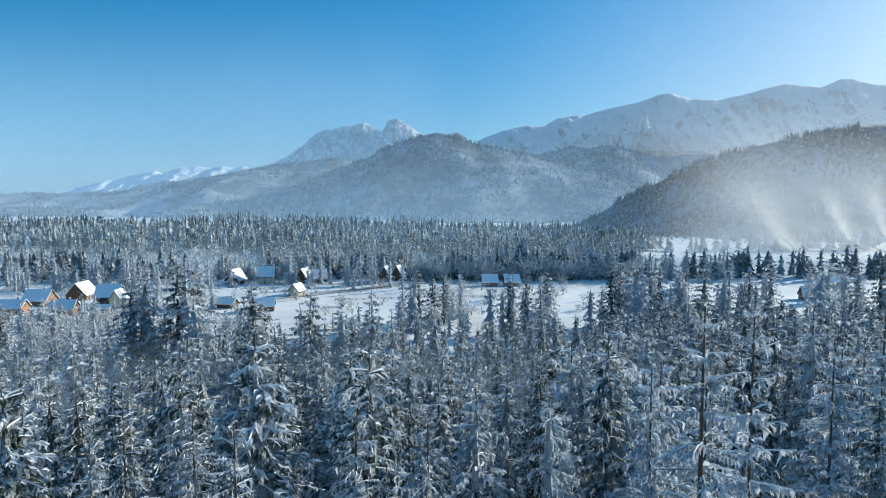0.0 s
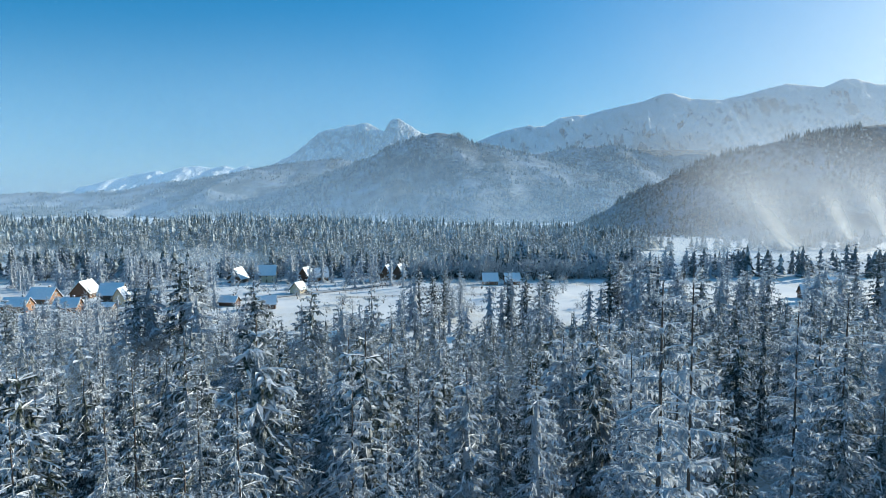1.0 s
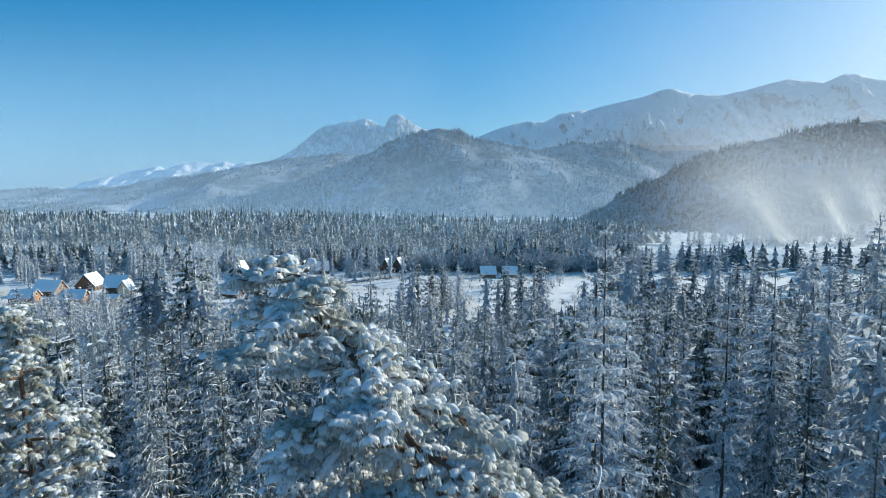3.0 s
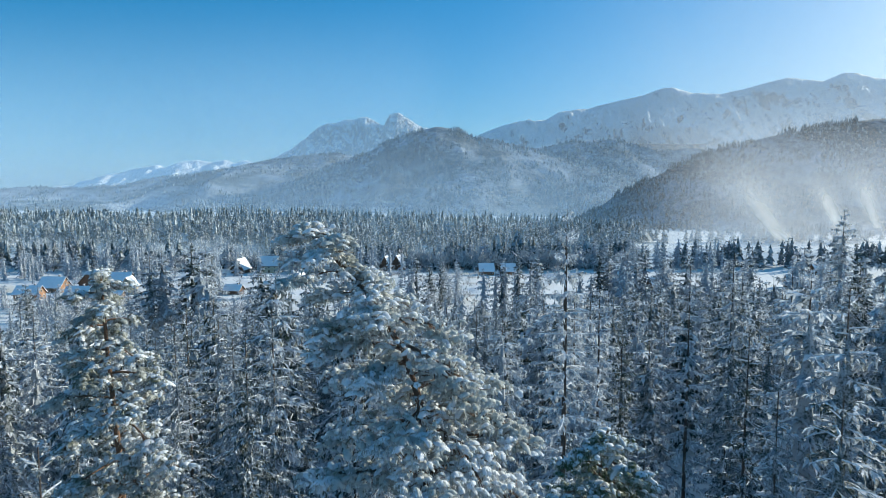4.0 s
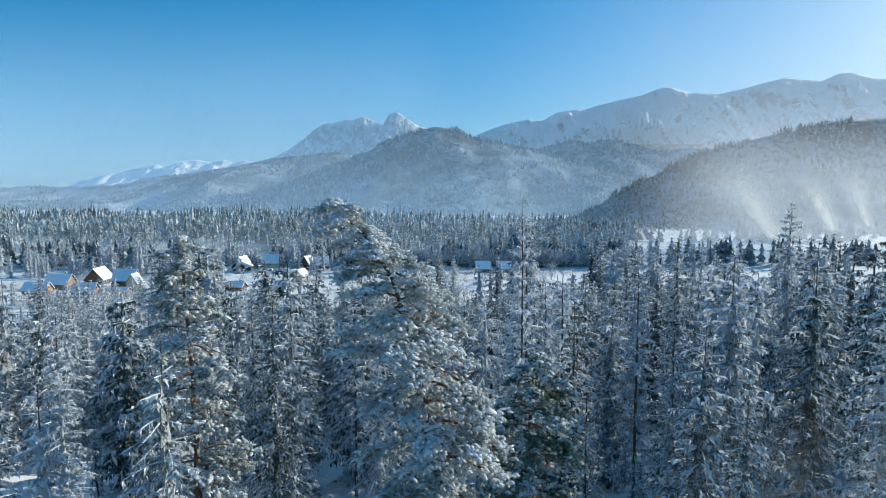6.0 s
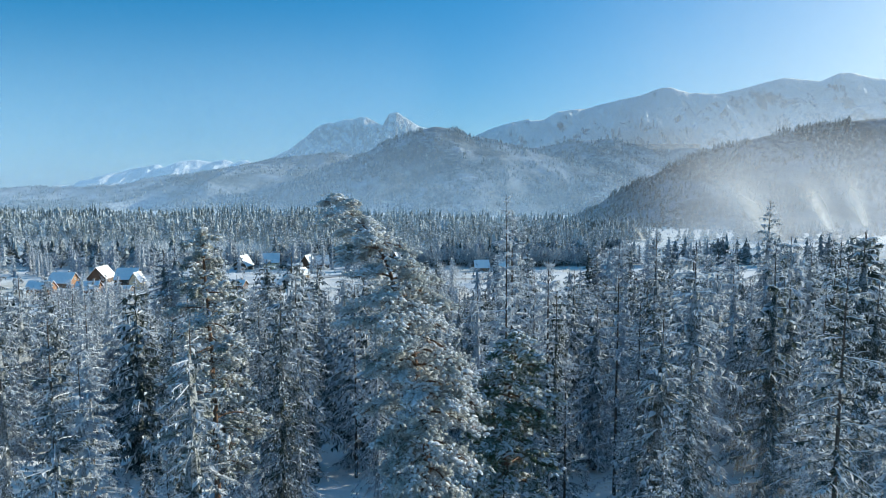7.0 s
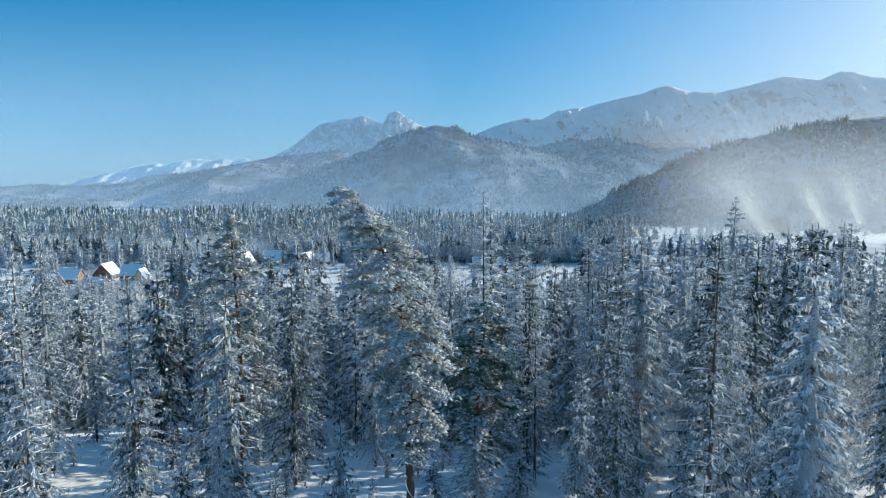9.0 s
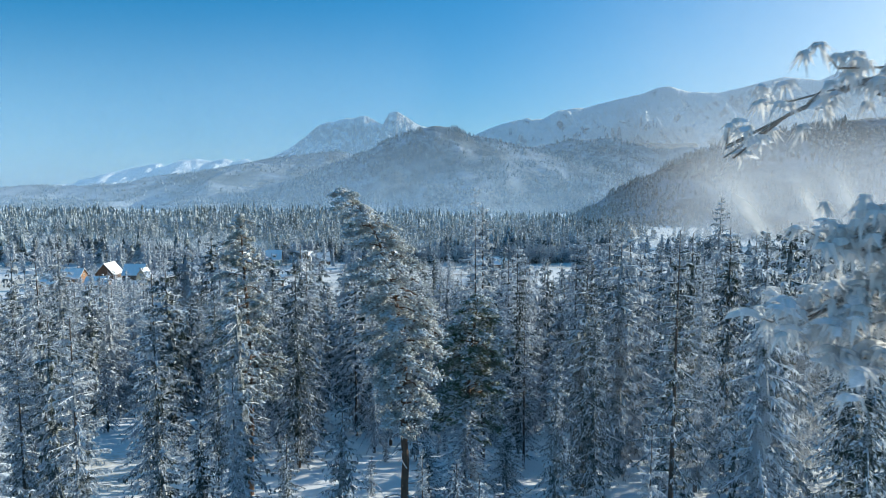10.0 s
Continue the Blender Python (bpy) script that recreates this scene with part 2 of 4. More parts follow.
def tube(pile, points, radii, sides=6, m=0):
    points = np.asarray(points, float)
    n = len(points)
    tang = np.gradient(points, axis=0)
    tang /= np.linalg.norm(tang, axis=1)[:, None] + 1e-9
    ref = np.where(np.abs(tang[:, 2:3]) > 0.8, np.array([[1.0, 0, 0]]), np.array([[0, 0, 1.0]]))
    a = np.cross(tang, ref)
    a /= np.linalg.norm(a, axis=1)[:, None] + 1e-9
    b = np.cross(tang, a)
    ang = np.linspace(0, 2 * np.pi, sides, endpoint=False)
    ring = points[:, None] + np.asarray(radii)[:, None, None] * (np.cos(ang)[None, :, None] * a[:, None] + np.sin(ang)[None, :, None] * b[:, None])
    t = []
    for i in range(n - 1):
        for j in range(sides):
            p, q = i * sides + j, i * sides + (j + 1) % sides
            t += [(p, q, q + sides), (p, q + sides, p + sides)]
    pile.add(ring.reshape(-1, 3), t, m)


# value noise on arrays
GRID = np.random.RandomState(5).rand(256, 256)


def vnoise(x, y):
    x, y = np.asarray(x, float), np.asarray(y, float)
    i, j = np.floor(x).astype(int), np.floor(y).astype(int)
    u, w = x - i, y - j
    u, w = u * u * (3 - 2 * u), w * w * (3 - 2 * w)
    g = lambda a, b: GRID[a % 256, b % 256]
    return (g(i, j) * (1 - u) + g(i + 1, j) * u) * (1 - w) + (g(i, j + 1) * (1 - u) + g(i + 1, j + 1) * u) * w


def fbm(x, y, octaves=5, gain=0.5):
    s, a, total = 0.0, 1.0, 0.0
    for k in range(octaves):
        s = s + a * vnoise(x * 2 ** k + 17 * k, y * 2 ** k + 31 * k)
        total += a
        a *= gain
    return s / total


def step(x, a, b):
    u = np.clip((np.asarray(x, float) - a) / (b - a), 0, 1)
    return u * u * (3 - 2 * u)


# ================= the ground =================
def ground_z(x, y):
    """Height of the land: a wooded rise that falls to a flat valley floor at -31 m."""
    x, y = np.asarray(x, float), np.asarray(y, float)
    ease = 1 - 0.32 * step(x, 8, 50)
    z = -22.0 * ease * (np.clip(y - 4, 0, 80) / 80.0) ** 0.9
    z = z - (31 - 22 * ease) * step(y, 70, 220)
    z = z + 9 * step(y, 520, 900) * step(x, 150, 420)
    z = z + 17 * step(y, 455, 760) * (1 - 0.55 * step(x, -200, 80)) * (1 - step(x, 150, 300))
    near = 1 - step(y, 900, 1600)
    return z + near * ((fbm(x / 22, y / 22, 3) - 0.5) * 1.6 + (fbm(x / 120, y / 120, 2) - 0.5) * 3.0 * step(y, 40, 200))


def build_ground():
    ys = np.concatenate([np.linspace(-400, -60, 8), np.linspace(-55, 110, 84), np.linspace(113, 500, 110), np.linspace(512, 1500, 60), np.linspace(1560, 4900, 20)])
    s = np.concatenate([-np.geomspace(1, 90, 62)[::-1] + 0.0, np.linspace(-0.9, 0.9, 9), np.geomspace(1, 90, 62)])
    v = []
    for y in ys:
        spread = 3.0 + max(0.0, y + 60) * 0.06
        xs = s * spread
        xs = np.clip(xs, -5200, 5200)
        xs[0], xs[-1] = -5200, 5200
        v.append(np.stack([xs, np.full_like(xs, y), ground_z(xs, np.full_like(xs, y))], 1))
    v = np.concatenate(v)
    n, w = len(ys), len(s)
    i, j = np.meshgrid(np.arange(n - 1), np.arange(w - 1), indexing="ij")
    a = (i * w + j).ravel()
    t = np.concatenate([np.stack([a, a + 1, a + w + 1], 1), np.stack([a, a + w + 1, a + w], 1)])
    ob = new("ground", mesh_arrays("ground", v, t, [M_GROUND]))
    tagged(ob, "snow covered valley floor and wooded rise", "ground", kind="structure")


build_ground()


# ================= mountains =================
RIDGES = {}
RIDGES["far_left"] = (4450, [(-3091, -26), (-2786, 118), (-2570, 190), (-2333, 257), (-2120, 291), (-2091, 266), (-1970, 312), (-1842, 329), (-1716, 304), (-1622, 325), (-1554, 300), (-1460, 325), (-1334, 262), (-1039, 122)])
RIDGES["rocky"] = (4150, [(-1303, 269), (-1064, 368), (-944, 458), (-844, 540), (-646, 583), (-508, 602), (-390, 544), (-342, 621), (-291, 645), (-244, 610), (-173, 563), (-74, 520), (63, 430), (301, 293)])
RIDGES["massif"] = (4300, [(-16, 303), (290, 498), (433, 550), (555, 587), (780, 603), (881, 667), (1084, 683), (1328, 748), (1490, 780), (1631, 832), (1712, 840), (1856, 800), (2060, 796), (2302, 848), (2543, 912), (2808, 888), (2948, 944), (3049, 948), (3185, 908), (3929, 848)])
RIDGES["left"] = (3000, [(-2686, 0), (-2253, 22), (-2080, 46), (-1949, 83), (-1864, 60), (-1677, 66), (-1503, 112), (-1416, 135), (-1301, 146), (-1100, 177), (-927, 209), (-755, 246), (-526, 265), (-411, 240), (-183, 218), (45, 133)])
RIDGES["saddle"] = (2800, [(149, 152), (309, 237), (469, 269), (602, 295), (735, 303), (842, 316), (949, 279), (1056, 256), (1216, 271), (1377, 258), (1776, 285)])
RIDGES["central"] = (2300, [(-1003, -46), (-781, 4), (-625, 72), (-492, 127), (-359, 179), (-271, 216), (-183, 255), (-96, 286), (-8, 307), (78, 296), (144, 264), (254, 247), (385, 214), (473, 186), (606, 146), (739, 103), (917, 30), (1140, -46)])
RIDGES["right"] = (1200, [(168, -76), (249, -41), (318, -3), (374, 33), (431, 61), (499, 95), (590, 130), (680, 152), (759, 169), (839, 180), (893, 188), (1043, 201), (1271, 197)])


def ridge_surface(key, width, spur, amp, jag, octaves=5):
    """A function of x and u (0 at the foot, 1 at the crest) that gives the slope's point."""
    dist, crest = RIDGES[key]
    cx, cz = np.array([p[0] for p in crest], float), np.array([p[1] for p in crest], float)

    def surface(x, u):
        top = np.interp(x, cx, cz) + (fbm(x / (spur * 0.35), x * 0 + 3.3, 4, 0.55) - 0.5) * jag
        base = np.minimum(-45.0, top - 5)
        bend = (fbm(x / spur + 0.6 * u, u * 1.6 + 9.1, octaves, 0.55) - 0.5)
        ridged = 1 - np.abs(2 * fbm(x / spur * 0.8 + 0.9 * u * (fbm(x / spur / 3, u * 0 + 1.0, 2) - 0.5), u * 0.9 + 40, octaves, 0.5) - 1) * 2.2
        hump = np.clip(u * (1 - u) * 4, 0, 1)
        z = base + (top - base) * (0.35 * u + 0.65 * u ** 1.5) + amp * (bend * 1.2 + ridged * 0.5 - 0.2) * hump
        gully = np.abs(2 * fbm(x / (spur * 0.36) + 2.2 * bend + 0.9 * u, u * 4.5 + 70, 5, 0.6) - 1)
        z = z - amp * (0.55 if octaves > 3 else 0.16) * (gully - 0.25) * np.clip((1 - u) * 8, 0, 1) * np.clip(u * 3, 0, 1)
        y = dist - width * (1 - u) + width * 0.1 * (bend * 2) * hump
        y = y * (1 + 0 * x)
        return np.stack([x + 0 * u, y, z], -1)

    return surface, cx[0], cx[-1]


def build_ridge(key, name, label, material, width, spur, amp, jag, cols, rows, octaves=5):
    surface, x0, x1 = ridge_surface(key, width, spur, amp, jag, octaves)
    xs = np.linspace(x0, x1, cols)
    us = np.linspace(0, 1, rows)
    U, X = np.meshgrid(us, xs, indexing="ij")
    g = surface(X, U)
    back = g[-1:].copy()
    back[..., 1] += width * 0.25
    back[..., 2] -= 160
    g = np.concatenate([g, back])
    n, w = g.shape[:2]
    i, j = np.meshgrid(np.arange(n - 1), np.arange(w - 1), indexing="ij")
    a = (i * w + j).ravel()
    t = np.concatenate([np.stack([a, a + 1, a + w + 1], 1), np.stack([a, a + w + 1, a + w], 1)])
    ob = new(name, mesh_arrays(name, g.reshape(-1, 3), t, [material]))
    tagged(ob, label, "mountain", kind="structure")
    return surface, x0, x1


M_ROCK = rock_snow_material("rock_and_snow", 0.68, 0.02)
M_MASSIF = rock_snow_material("snow_slopes", 0.47, 0.010)
M_HILL = hill_material("wooded_hill", 0.055, 0.30, 0.85)
M_HILLFROST = hill_material("frosted_woods", 0.05, 0.30, 0.80)
M_HILLNEAR = hill_material("wooded_slope", 0.09, 0.25, 0.80)

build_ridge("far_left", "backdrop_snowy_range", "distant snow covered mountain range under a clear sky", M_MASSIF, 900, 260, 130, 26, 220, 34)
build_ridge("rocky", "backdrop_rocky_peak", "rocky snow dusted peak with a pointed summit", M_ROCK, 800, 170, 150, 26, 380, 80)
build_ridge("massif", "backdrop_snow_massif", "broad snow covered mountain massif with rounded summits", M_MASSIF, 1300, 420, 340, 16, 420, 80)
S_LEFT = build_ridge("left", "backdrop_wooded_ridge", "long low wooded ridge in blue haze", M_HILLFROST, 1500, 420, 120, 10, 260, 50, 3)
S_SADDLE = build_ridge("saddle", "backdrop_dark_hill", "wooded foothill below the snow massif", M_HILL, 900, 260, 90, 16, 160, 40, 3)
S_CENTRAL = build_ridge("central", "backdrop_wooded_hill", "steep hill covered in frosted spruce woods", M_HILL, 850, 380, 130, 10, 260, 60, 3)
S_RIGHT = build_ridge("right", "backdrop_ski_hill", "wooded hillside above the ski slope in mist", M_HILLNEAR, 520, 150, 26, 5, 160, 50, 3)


def hill_clearing():
    """An open snowy clearing low on the steep hill, with ragged borders."""
    rows, cols = 14, 13
    v = []
    for k in range(rows):
        q = k / (rows - 1)
        u = 0.04 + 0.17 * q
        half = (38 - 14 * q) * (0.35 + 0.65 * min(1, 5 * (1 - q))) * (0.8 + 0.45 * float(vnoise(np.array(k * 0.9), np.array(3.7))))
        mid = 322 + 4 * q + 9 * (float(vnoise(np.array(k * 0.6), np.array(9.1))) - 0.5)
        xs = mid + np.linspace(-1, 1, cols) * half
        v.append(S_CENTRAL[0](xs, np.full(cols, u)) + np.array([0, -8.0, 6.0]))
    t = []
    for i in range(rows - 1):
        for j in range(cols - 1):
            a = i * cols + j
            t += [(a, a + 1, a + cols + 1), (a, a + cols + 1, a + cols)]
    tagged(new("snow_clearing", mesh_arrays("snow_clearing", np.concatenate(v), t, [M_GROUND])), "open snowy clearing low on the wooded hill", "clearing", kind="structure")


hill_clearing()


def cone_trees(rng, pts, height, radius, sides, tiers, stands=False):
    """Many small spruces as jagged stacked cones; returns corners and triangles."""
    n = len(pts)
    h = height * rng.uniform(0.6, 1.2, n)
    if stands:
        h = h * (0.45 + 1.05 * fbm(pts[:, 0] / 60, pts[:, 1] / 60, 2))
    r = radius * rng.uniform(0.7, 1.25, n)
    vs, ts, off = [], [], 0
    ang = np.linspace(0, 2 * np.pi, sides, endpoint=False)
    for k in range(tiers):
        z0 = 0.10 + 0.86 * k / tiers
        z1 = min(1.0, z0 + 1.35 / tiers) if k < tiers - 1 else 1.0
        rk = (1 - z0) ** 0.85
        a = ang[None] + rng.uniform(0, 6.28, (n, 1))
        rr = r[:, None] * rk * rng.uniform(0.55, 1.25, (n, sides))
        zz = h[:, None] * (z0 + rng.uniform(-0.06, 0.05, (n, sides)))
        ring = np.stack([np.cos(a) * rr, np.sin(a) * rr, zz], -1)
        tip = np.stack([rng.uniform(-0.05, 0.05, n) * r, rng.uniform(-0.05, 0.05, n) * r, h * z1], -1)
        v = np.concatenate([ring, tip[:, None]], 1) + pts[:, None]
        base = np.arange(n)[:, None] * (sides + 1) + off
        j = np.arange(sides)[None]
        t = np.stack([base + j, base + (j + 1) % sides, base + sides + 0 * j], -1)
        vs.append(v.reshape(-1, 3))
        ts.append(t.reshape(-1, 3))
        off += n * (sides + 1)
    return np.concatenate(vs), np.concatenate(ts)


def hill_woods(name, label, surf, count, height, radius, tiers, u0=0.0, u1=1.0, seed=1, keep=None):
    surface, x0, x1 = surf
    rng = np.random.RandomState(seed)
    x = rng.uniform(x0, x1, count)
    u = u0 + (u1 - u0) * rng.rand(count)
    u[: count // 8] = rng.uniform(0.97, 1.0, count // 8)
    p = surface(x, u)
    stand = fbm(p[:, 0] / 90, p[:, 1] / 90 + p[:, 2] / 60, 3)
    p = p[stand > (0.42 if keep is None else keep)]
    v, t = cone_trees(rng, p - np.array([0, 0, 2.0]), height, radius, 5, tiers)
    ob = new(name, mesh_arrays(name, v, t, [M_FARHILL], smooth=False))
    tagged(ob, label, "woods", kind="stuff")


hill_woods("hillside_woods", "frosted spruce woods on the near hillside", S_RIGHT, 5200, 15, 3.6, 2, seed=2)
hill_woods("hilltop_woods", "frosted spruce woods on the steep hill", S_CENTRAL, 7000, 16, 4.6, 1, 0.1, seed=3)
hill_woods("ridge_woods", "distant woods on the long ridge", S_LEFT, 5000, 12, 5.0, 1, 0.1, seed=4)
hill_woods("foothill_woods", "distant dark spruce woods on the foothill", S_SADDLE, 2500, 20, 5.5, 1, 0.2, seed=5)


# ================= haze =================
# upright see-through sheets stand in for the depth of hazy air
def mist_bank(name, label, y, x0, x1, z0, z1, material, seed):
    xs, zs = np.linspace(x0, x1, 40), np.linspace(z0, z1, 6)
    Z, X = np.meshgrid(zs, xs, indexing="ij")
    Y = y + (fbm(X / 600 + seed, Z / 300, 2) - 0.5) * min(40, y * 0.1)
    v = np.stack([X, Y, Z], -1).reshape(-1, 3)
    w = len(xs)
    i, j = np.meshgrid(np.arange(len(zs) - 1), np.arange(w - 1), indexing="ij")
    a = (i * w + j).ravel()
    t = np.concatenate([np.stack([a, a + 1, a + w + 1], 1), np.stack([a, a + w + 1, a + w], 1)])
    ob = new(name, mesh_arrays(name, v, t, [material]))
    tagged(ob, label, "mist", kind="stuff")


# sheet tints hold the blue of distance and the glow towards the sun
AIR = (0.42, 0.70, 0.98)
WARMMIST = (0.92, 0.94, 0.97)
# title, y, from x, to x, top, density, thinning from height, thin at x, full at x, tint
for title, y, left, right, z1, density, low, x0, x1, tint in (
        # made-up veil: brightens the right-hand trees the way sun glare would
        ("thin pale sheet added to veil the right-hand spruces like sun glare", 6, 9, 60, 15, 0.20, 4, 9.5, 26, (0.88, 0.92, 0.96)),
        # added sheet, tinted to lift the dark of the woods behind
        ("faint tinted sheet added to lift the dark near woods", 104, -150, 180, 4, 0.15, -10, -9000, -8000, (0.66, 0.82, 0.96)),
        ("pale tinted haze sheet over the far woods", 462, -760, 330, 14, 0.22, -24, 330, 220, (0.62, 0.82, 0.98)),
        ("pale tinted haze sheet over the far woods", 640, -1000, 200, 16, 0.22, -14, 195, 60, (0.62, 0.82, 0.98)),
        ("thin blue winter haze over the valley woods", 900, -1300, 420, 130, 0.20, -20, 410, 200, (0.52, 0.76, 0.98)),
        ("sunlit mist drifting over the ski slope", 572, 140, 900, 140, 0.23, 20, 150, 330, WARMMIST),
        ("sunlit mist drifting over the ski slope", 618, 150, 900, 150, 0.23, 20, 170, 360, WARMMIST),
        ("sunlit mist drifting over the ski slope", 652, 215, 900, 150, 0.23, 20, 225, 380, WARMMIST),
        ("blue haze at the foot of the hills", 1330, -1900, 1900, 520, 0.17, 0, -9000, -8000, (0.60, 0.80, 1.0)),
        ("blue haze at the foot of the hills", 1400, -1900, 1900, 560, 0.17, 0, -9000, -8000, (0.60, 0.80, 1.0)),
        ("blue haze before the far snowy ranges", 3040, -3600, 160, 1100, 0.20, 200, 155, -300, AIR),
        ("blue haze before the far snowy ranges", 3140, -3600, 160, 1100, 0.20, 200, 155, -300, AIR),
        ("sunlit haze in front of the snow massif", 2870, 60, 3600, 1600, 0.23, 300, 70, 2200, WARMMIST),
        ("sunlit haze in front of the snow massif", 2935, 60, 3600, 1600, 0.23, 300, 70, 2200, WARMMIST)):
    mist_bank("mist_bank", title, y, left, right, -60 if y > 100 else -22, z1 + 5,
              haze_sheet_material("haze", tint, density, low, z1, 0.08, 0.004, x0, x1), y * 0.01)



# ================= spruces =================
def frost_spruce(rng, H, R, branches, twigs, size, white=0.6, start=0.07, droop=0.4, line=0.05, ragged=0.5, stem=1.0, bulk=0.3, lift=0.0, far=False):
    """Needles (0), snow (1) and trunk (2) of a spruce: boughs in whorls, each with snow along it and many fine hanging twigs."""
    pile = Pile()
    up = np.array([0, 0, 1.0])
    tier = 6
    f = np.clip((np.arange(branches) // tier * tier + rng.uniform(-1.3, 1.3, branches) + 2) / branches, 0.003, 1) ** 0.86
    h = H * (start + (0.985 - start) * f)
    rel = np.clip(h / H, 0, 0.995)
    L = R * (1 - rel) ** 0.68 * np.interp(rel, [0, 0.16, 0.3, 1], [0.62, 0.85, 1, 1]) * rng.uniform(1 - ragged, 1.18, branches) + 0.10
    az = np.arange(branches) * 2.39996 + rng.uniform(-0.6, 0.6, branches)
    a = np.interp(rel, [0, 0.5, 0.85, 1], [-0.22, -0.05, 0.18, 0.75]) + lift + rng.uniform(-0.15, 0.15, branches)
    b = -droop * np.interp(rel, [0, 0.8, 1], [1.0, 0.8, 0.2]) * rng.uniform(0.6, 1.3, branches)
    sway = rng.uniform(-0.25, 0.25, branches)

    def along(k, q):
        th = az[k] + sway[k] * q
        r = L[k] * q
        return np.stack([np.cos(th) * r, np.sin(th) * r, h[k] + L[k] * (a[k] * q + b[k] * q * q * (1.25 - 0.35 * q * q))], -1)

    k = rng.choice(branches, twigs, p=(L + 0.15) / (L + 0.15).sum())
    q = 0.06 + 0.96 * rng.rand(twigs) ** 0.72
    P = along(k, q)
    d = az[k] + np.where(rng.rand(twigs) < 0.5, 1, -1) * rng.uniform(0.15, 1.25, twigs)
    slope = -0.30 + rng.uniform(-0.4, 0.3, twigs) + 0.7 * np.clip(rel[k] - 0.8, 0, 1)
    D = np.stack([np.cos(d), np.sin(d), slope], -1)
    W = np.stack([-np.sin(d), np.cos(d), rng.uniform(-0.7, 0.7, twigs)], -1)
    l = size * (0.55 + 0.65 * (1 - q)) * rng.uniform(0.6, 1.35, twigs) * np.clip(L[k] / (0.35 * R) + 0.25, 0.4, 1.0)
    w = (l * rng.uniform(0.14, 0.25, twigs))[:, None]
    load = (white * rng.uniform(0.3, 1.7, branches))[k] * (0.55 + 0.75 * q)
    snowy = (rng.rand(twigs) < load).astype(int)
    mid = P + D * (l * rng.uniform(0.40, 0.60, twigs))[:, None] + up * (l * 0.10)[:, None]
    tip = P + D * l[:, None] - up * (l * rng.uniform(0.0, 0.35, twigs))[:, None]
    blade = np.stack([P, mid + W * w, tip, mid - W * w], 1)
    kite = (np.arange(twigs) * 4)[:, None, None] + np.array([(0, 1, 2), (0, 2, 3)])[None]
    pile.add(blade.reshape(-1, 3), kite.reshape(-1, 3), np.repeat(snowy, 2))
    at = P + D * (l * rng.uniform(0.0, 0.6, twigs))[:, None] - up * 0.02
    ln = l * rng.uniform(0.55, 1.15, twigs)
    end = at - up * ln[:, None] + rng.uniform(-0.35, 0.35, (twigs, 3)) * ln[:, None]
    half = D * (l * rng.uniform(0.18, 0.32, twigs))[:, None]
    hang = np.stack([at + half, at - half, end], 1)
    pile.add(hang.reshape(-1, 3), np.arange(twigs * 3).reshape(-1, 3), (rng.rand(twigs) < load * 0.30).astype(int))
    # snow lying along each bough, over the bare stem of it
    n = np.arange(branches)
    qs = (0.10, 1.0) if far else (0.04, 0.36, 0.68, 0.98)
    m = len(qs)
    cen = np.stack([along(n, np.full(branches, v)) for v in qs], 1) + up * line * 0.7
    side = np.stack([-np.sin(az), np.cos(az), 0 * az], -1)[:, None] * (line * rng.uniform(0.6, 1.4, (branches, 1)) * np.array([[1.0, 0.4] if far else [0.9, 1.0, 0.9, 0.3]]))[..., None]
    v = np.stack([cen + side - up * line * 0.5, cen + up * line * 0.7, cen - side - up * line * 0.5], 2).reshape(branches, 3 * m, 3)
    quad = []
    for i in range(m - 1):
        for e in range(2):
            p0 = i * 3 + e
            quad += [(p0, p0 + 1, p0 + 4), (p0, p0 + 4, p0 + 3)]
    t = (n * 3 * m)[:, None, None] + np.array(quad)[None]
    pile.add(v.reshape(-1, 3), t.reshape(-1, 3), np.repeat((rng.rand(branches) < 0.15 + white * 0.6).astype(int), len(quad)))
    if bulk:
        # cones added inside the crown to close gaps and keep its depths dark
        tiers, core = 8, 6
        for i in range(tiers - 1):
            r0 = start + (0.97 - start) * i / tiers
            r1 = min(0.985, r0 + 1.4 * (0.97 - start) / tiers)
            ang = np.linspace(0, 2 * np.pi, core, endpoint=False) + rng.uniform(0, 6.28)
            rr = R * (1 - r0) ** 0.68 * bulk * rng.uniform(0.5, 1.2, core)
            ring = np.stack([np.cos(ang) * rr, np.sin(ang) * rr, H * r0 - rr * 0.5 + rng.uniform(-0.4, 0.4, core)], 1)
            pile.add(np.concatenate([ring, [[0, 0, H * r1]]]), [(j, (j + 1) % core, core) for j in range(core)], 0)
    rings = 3 if far else 9
    zz = np.linspace(0, H * 0.99, rings)
    wob = np.cumsum(rng.uniform(-0.03, 0.03, (rings, 2)), 0) * H / 25
    tube(pile, np.column_stack([wob, zz]), stem * np.interp(zz, [0, H], [0.007 * H + 0.05, 0.02]), 3 if far else 6, 2)
    return pile


def tree_thing(name, pile, label, needle, bark, snow_label="clinging snow", category="tree", group="", snow=None):
    """An Empty at the foot with trunk, crown and snow as parts."""
    root = new(name)
    root.empty_display_size = 0.5
    tagged(root, label, category, group)
    for k, (pname, mat, plabel) in enumerate((("crown", needle, ""), ("snow", snow or M_SNOW, snow_label), ("trunk", bark, ""))):
        v, t = pile.only(k)
        if len(t):
            piece = mesh_part(pname, mesh_arrays(pname, v, t, [mat], smooth=(k == 2 or snow is not None)), root, plabel)
            if k == 1:
                piece["kind"] = "stuff"
    return root


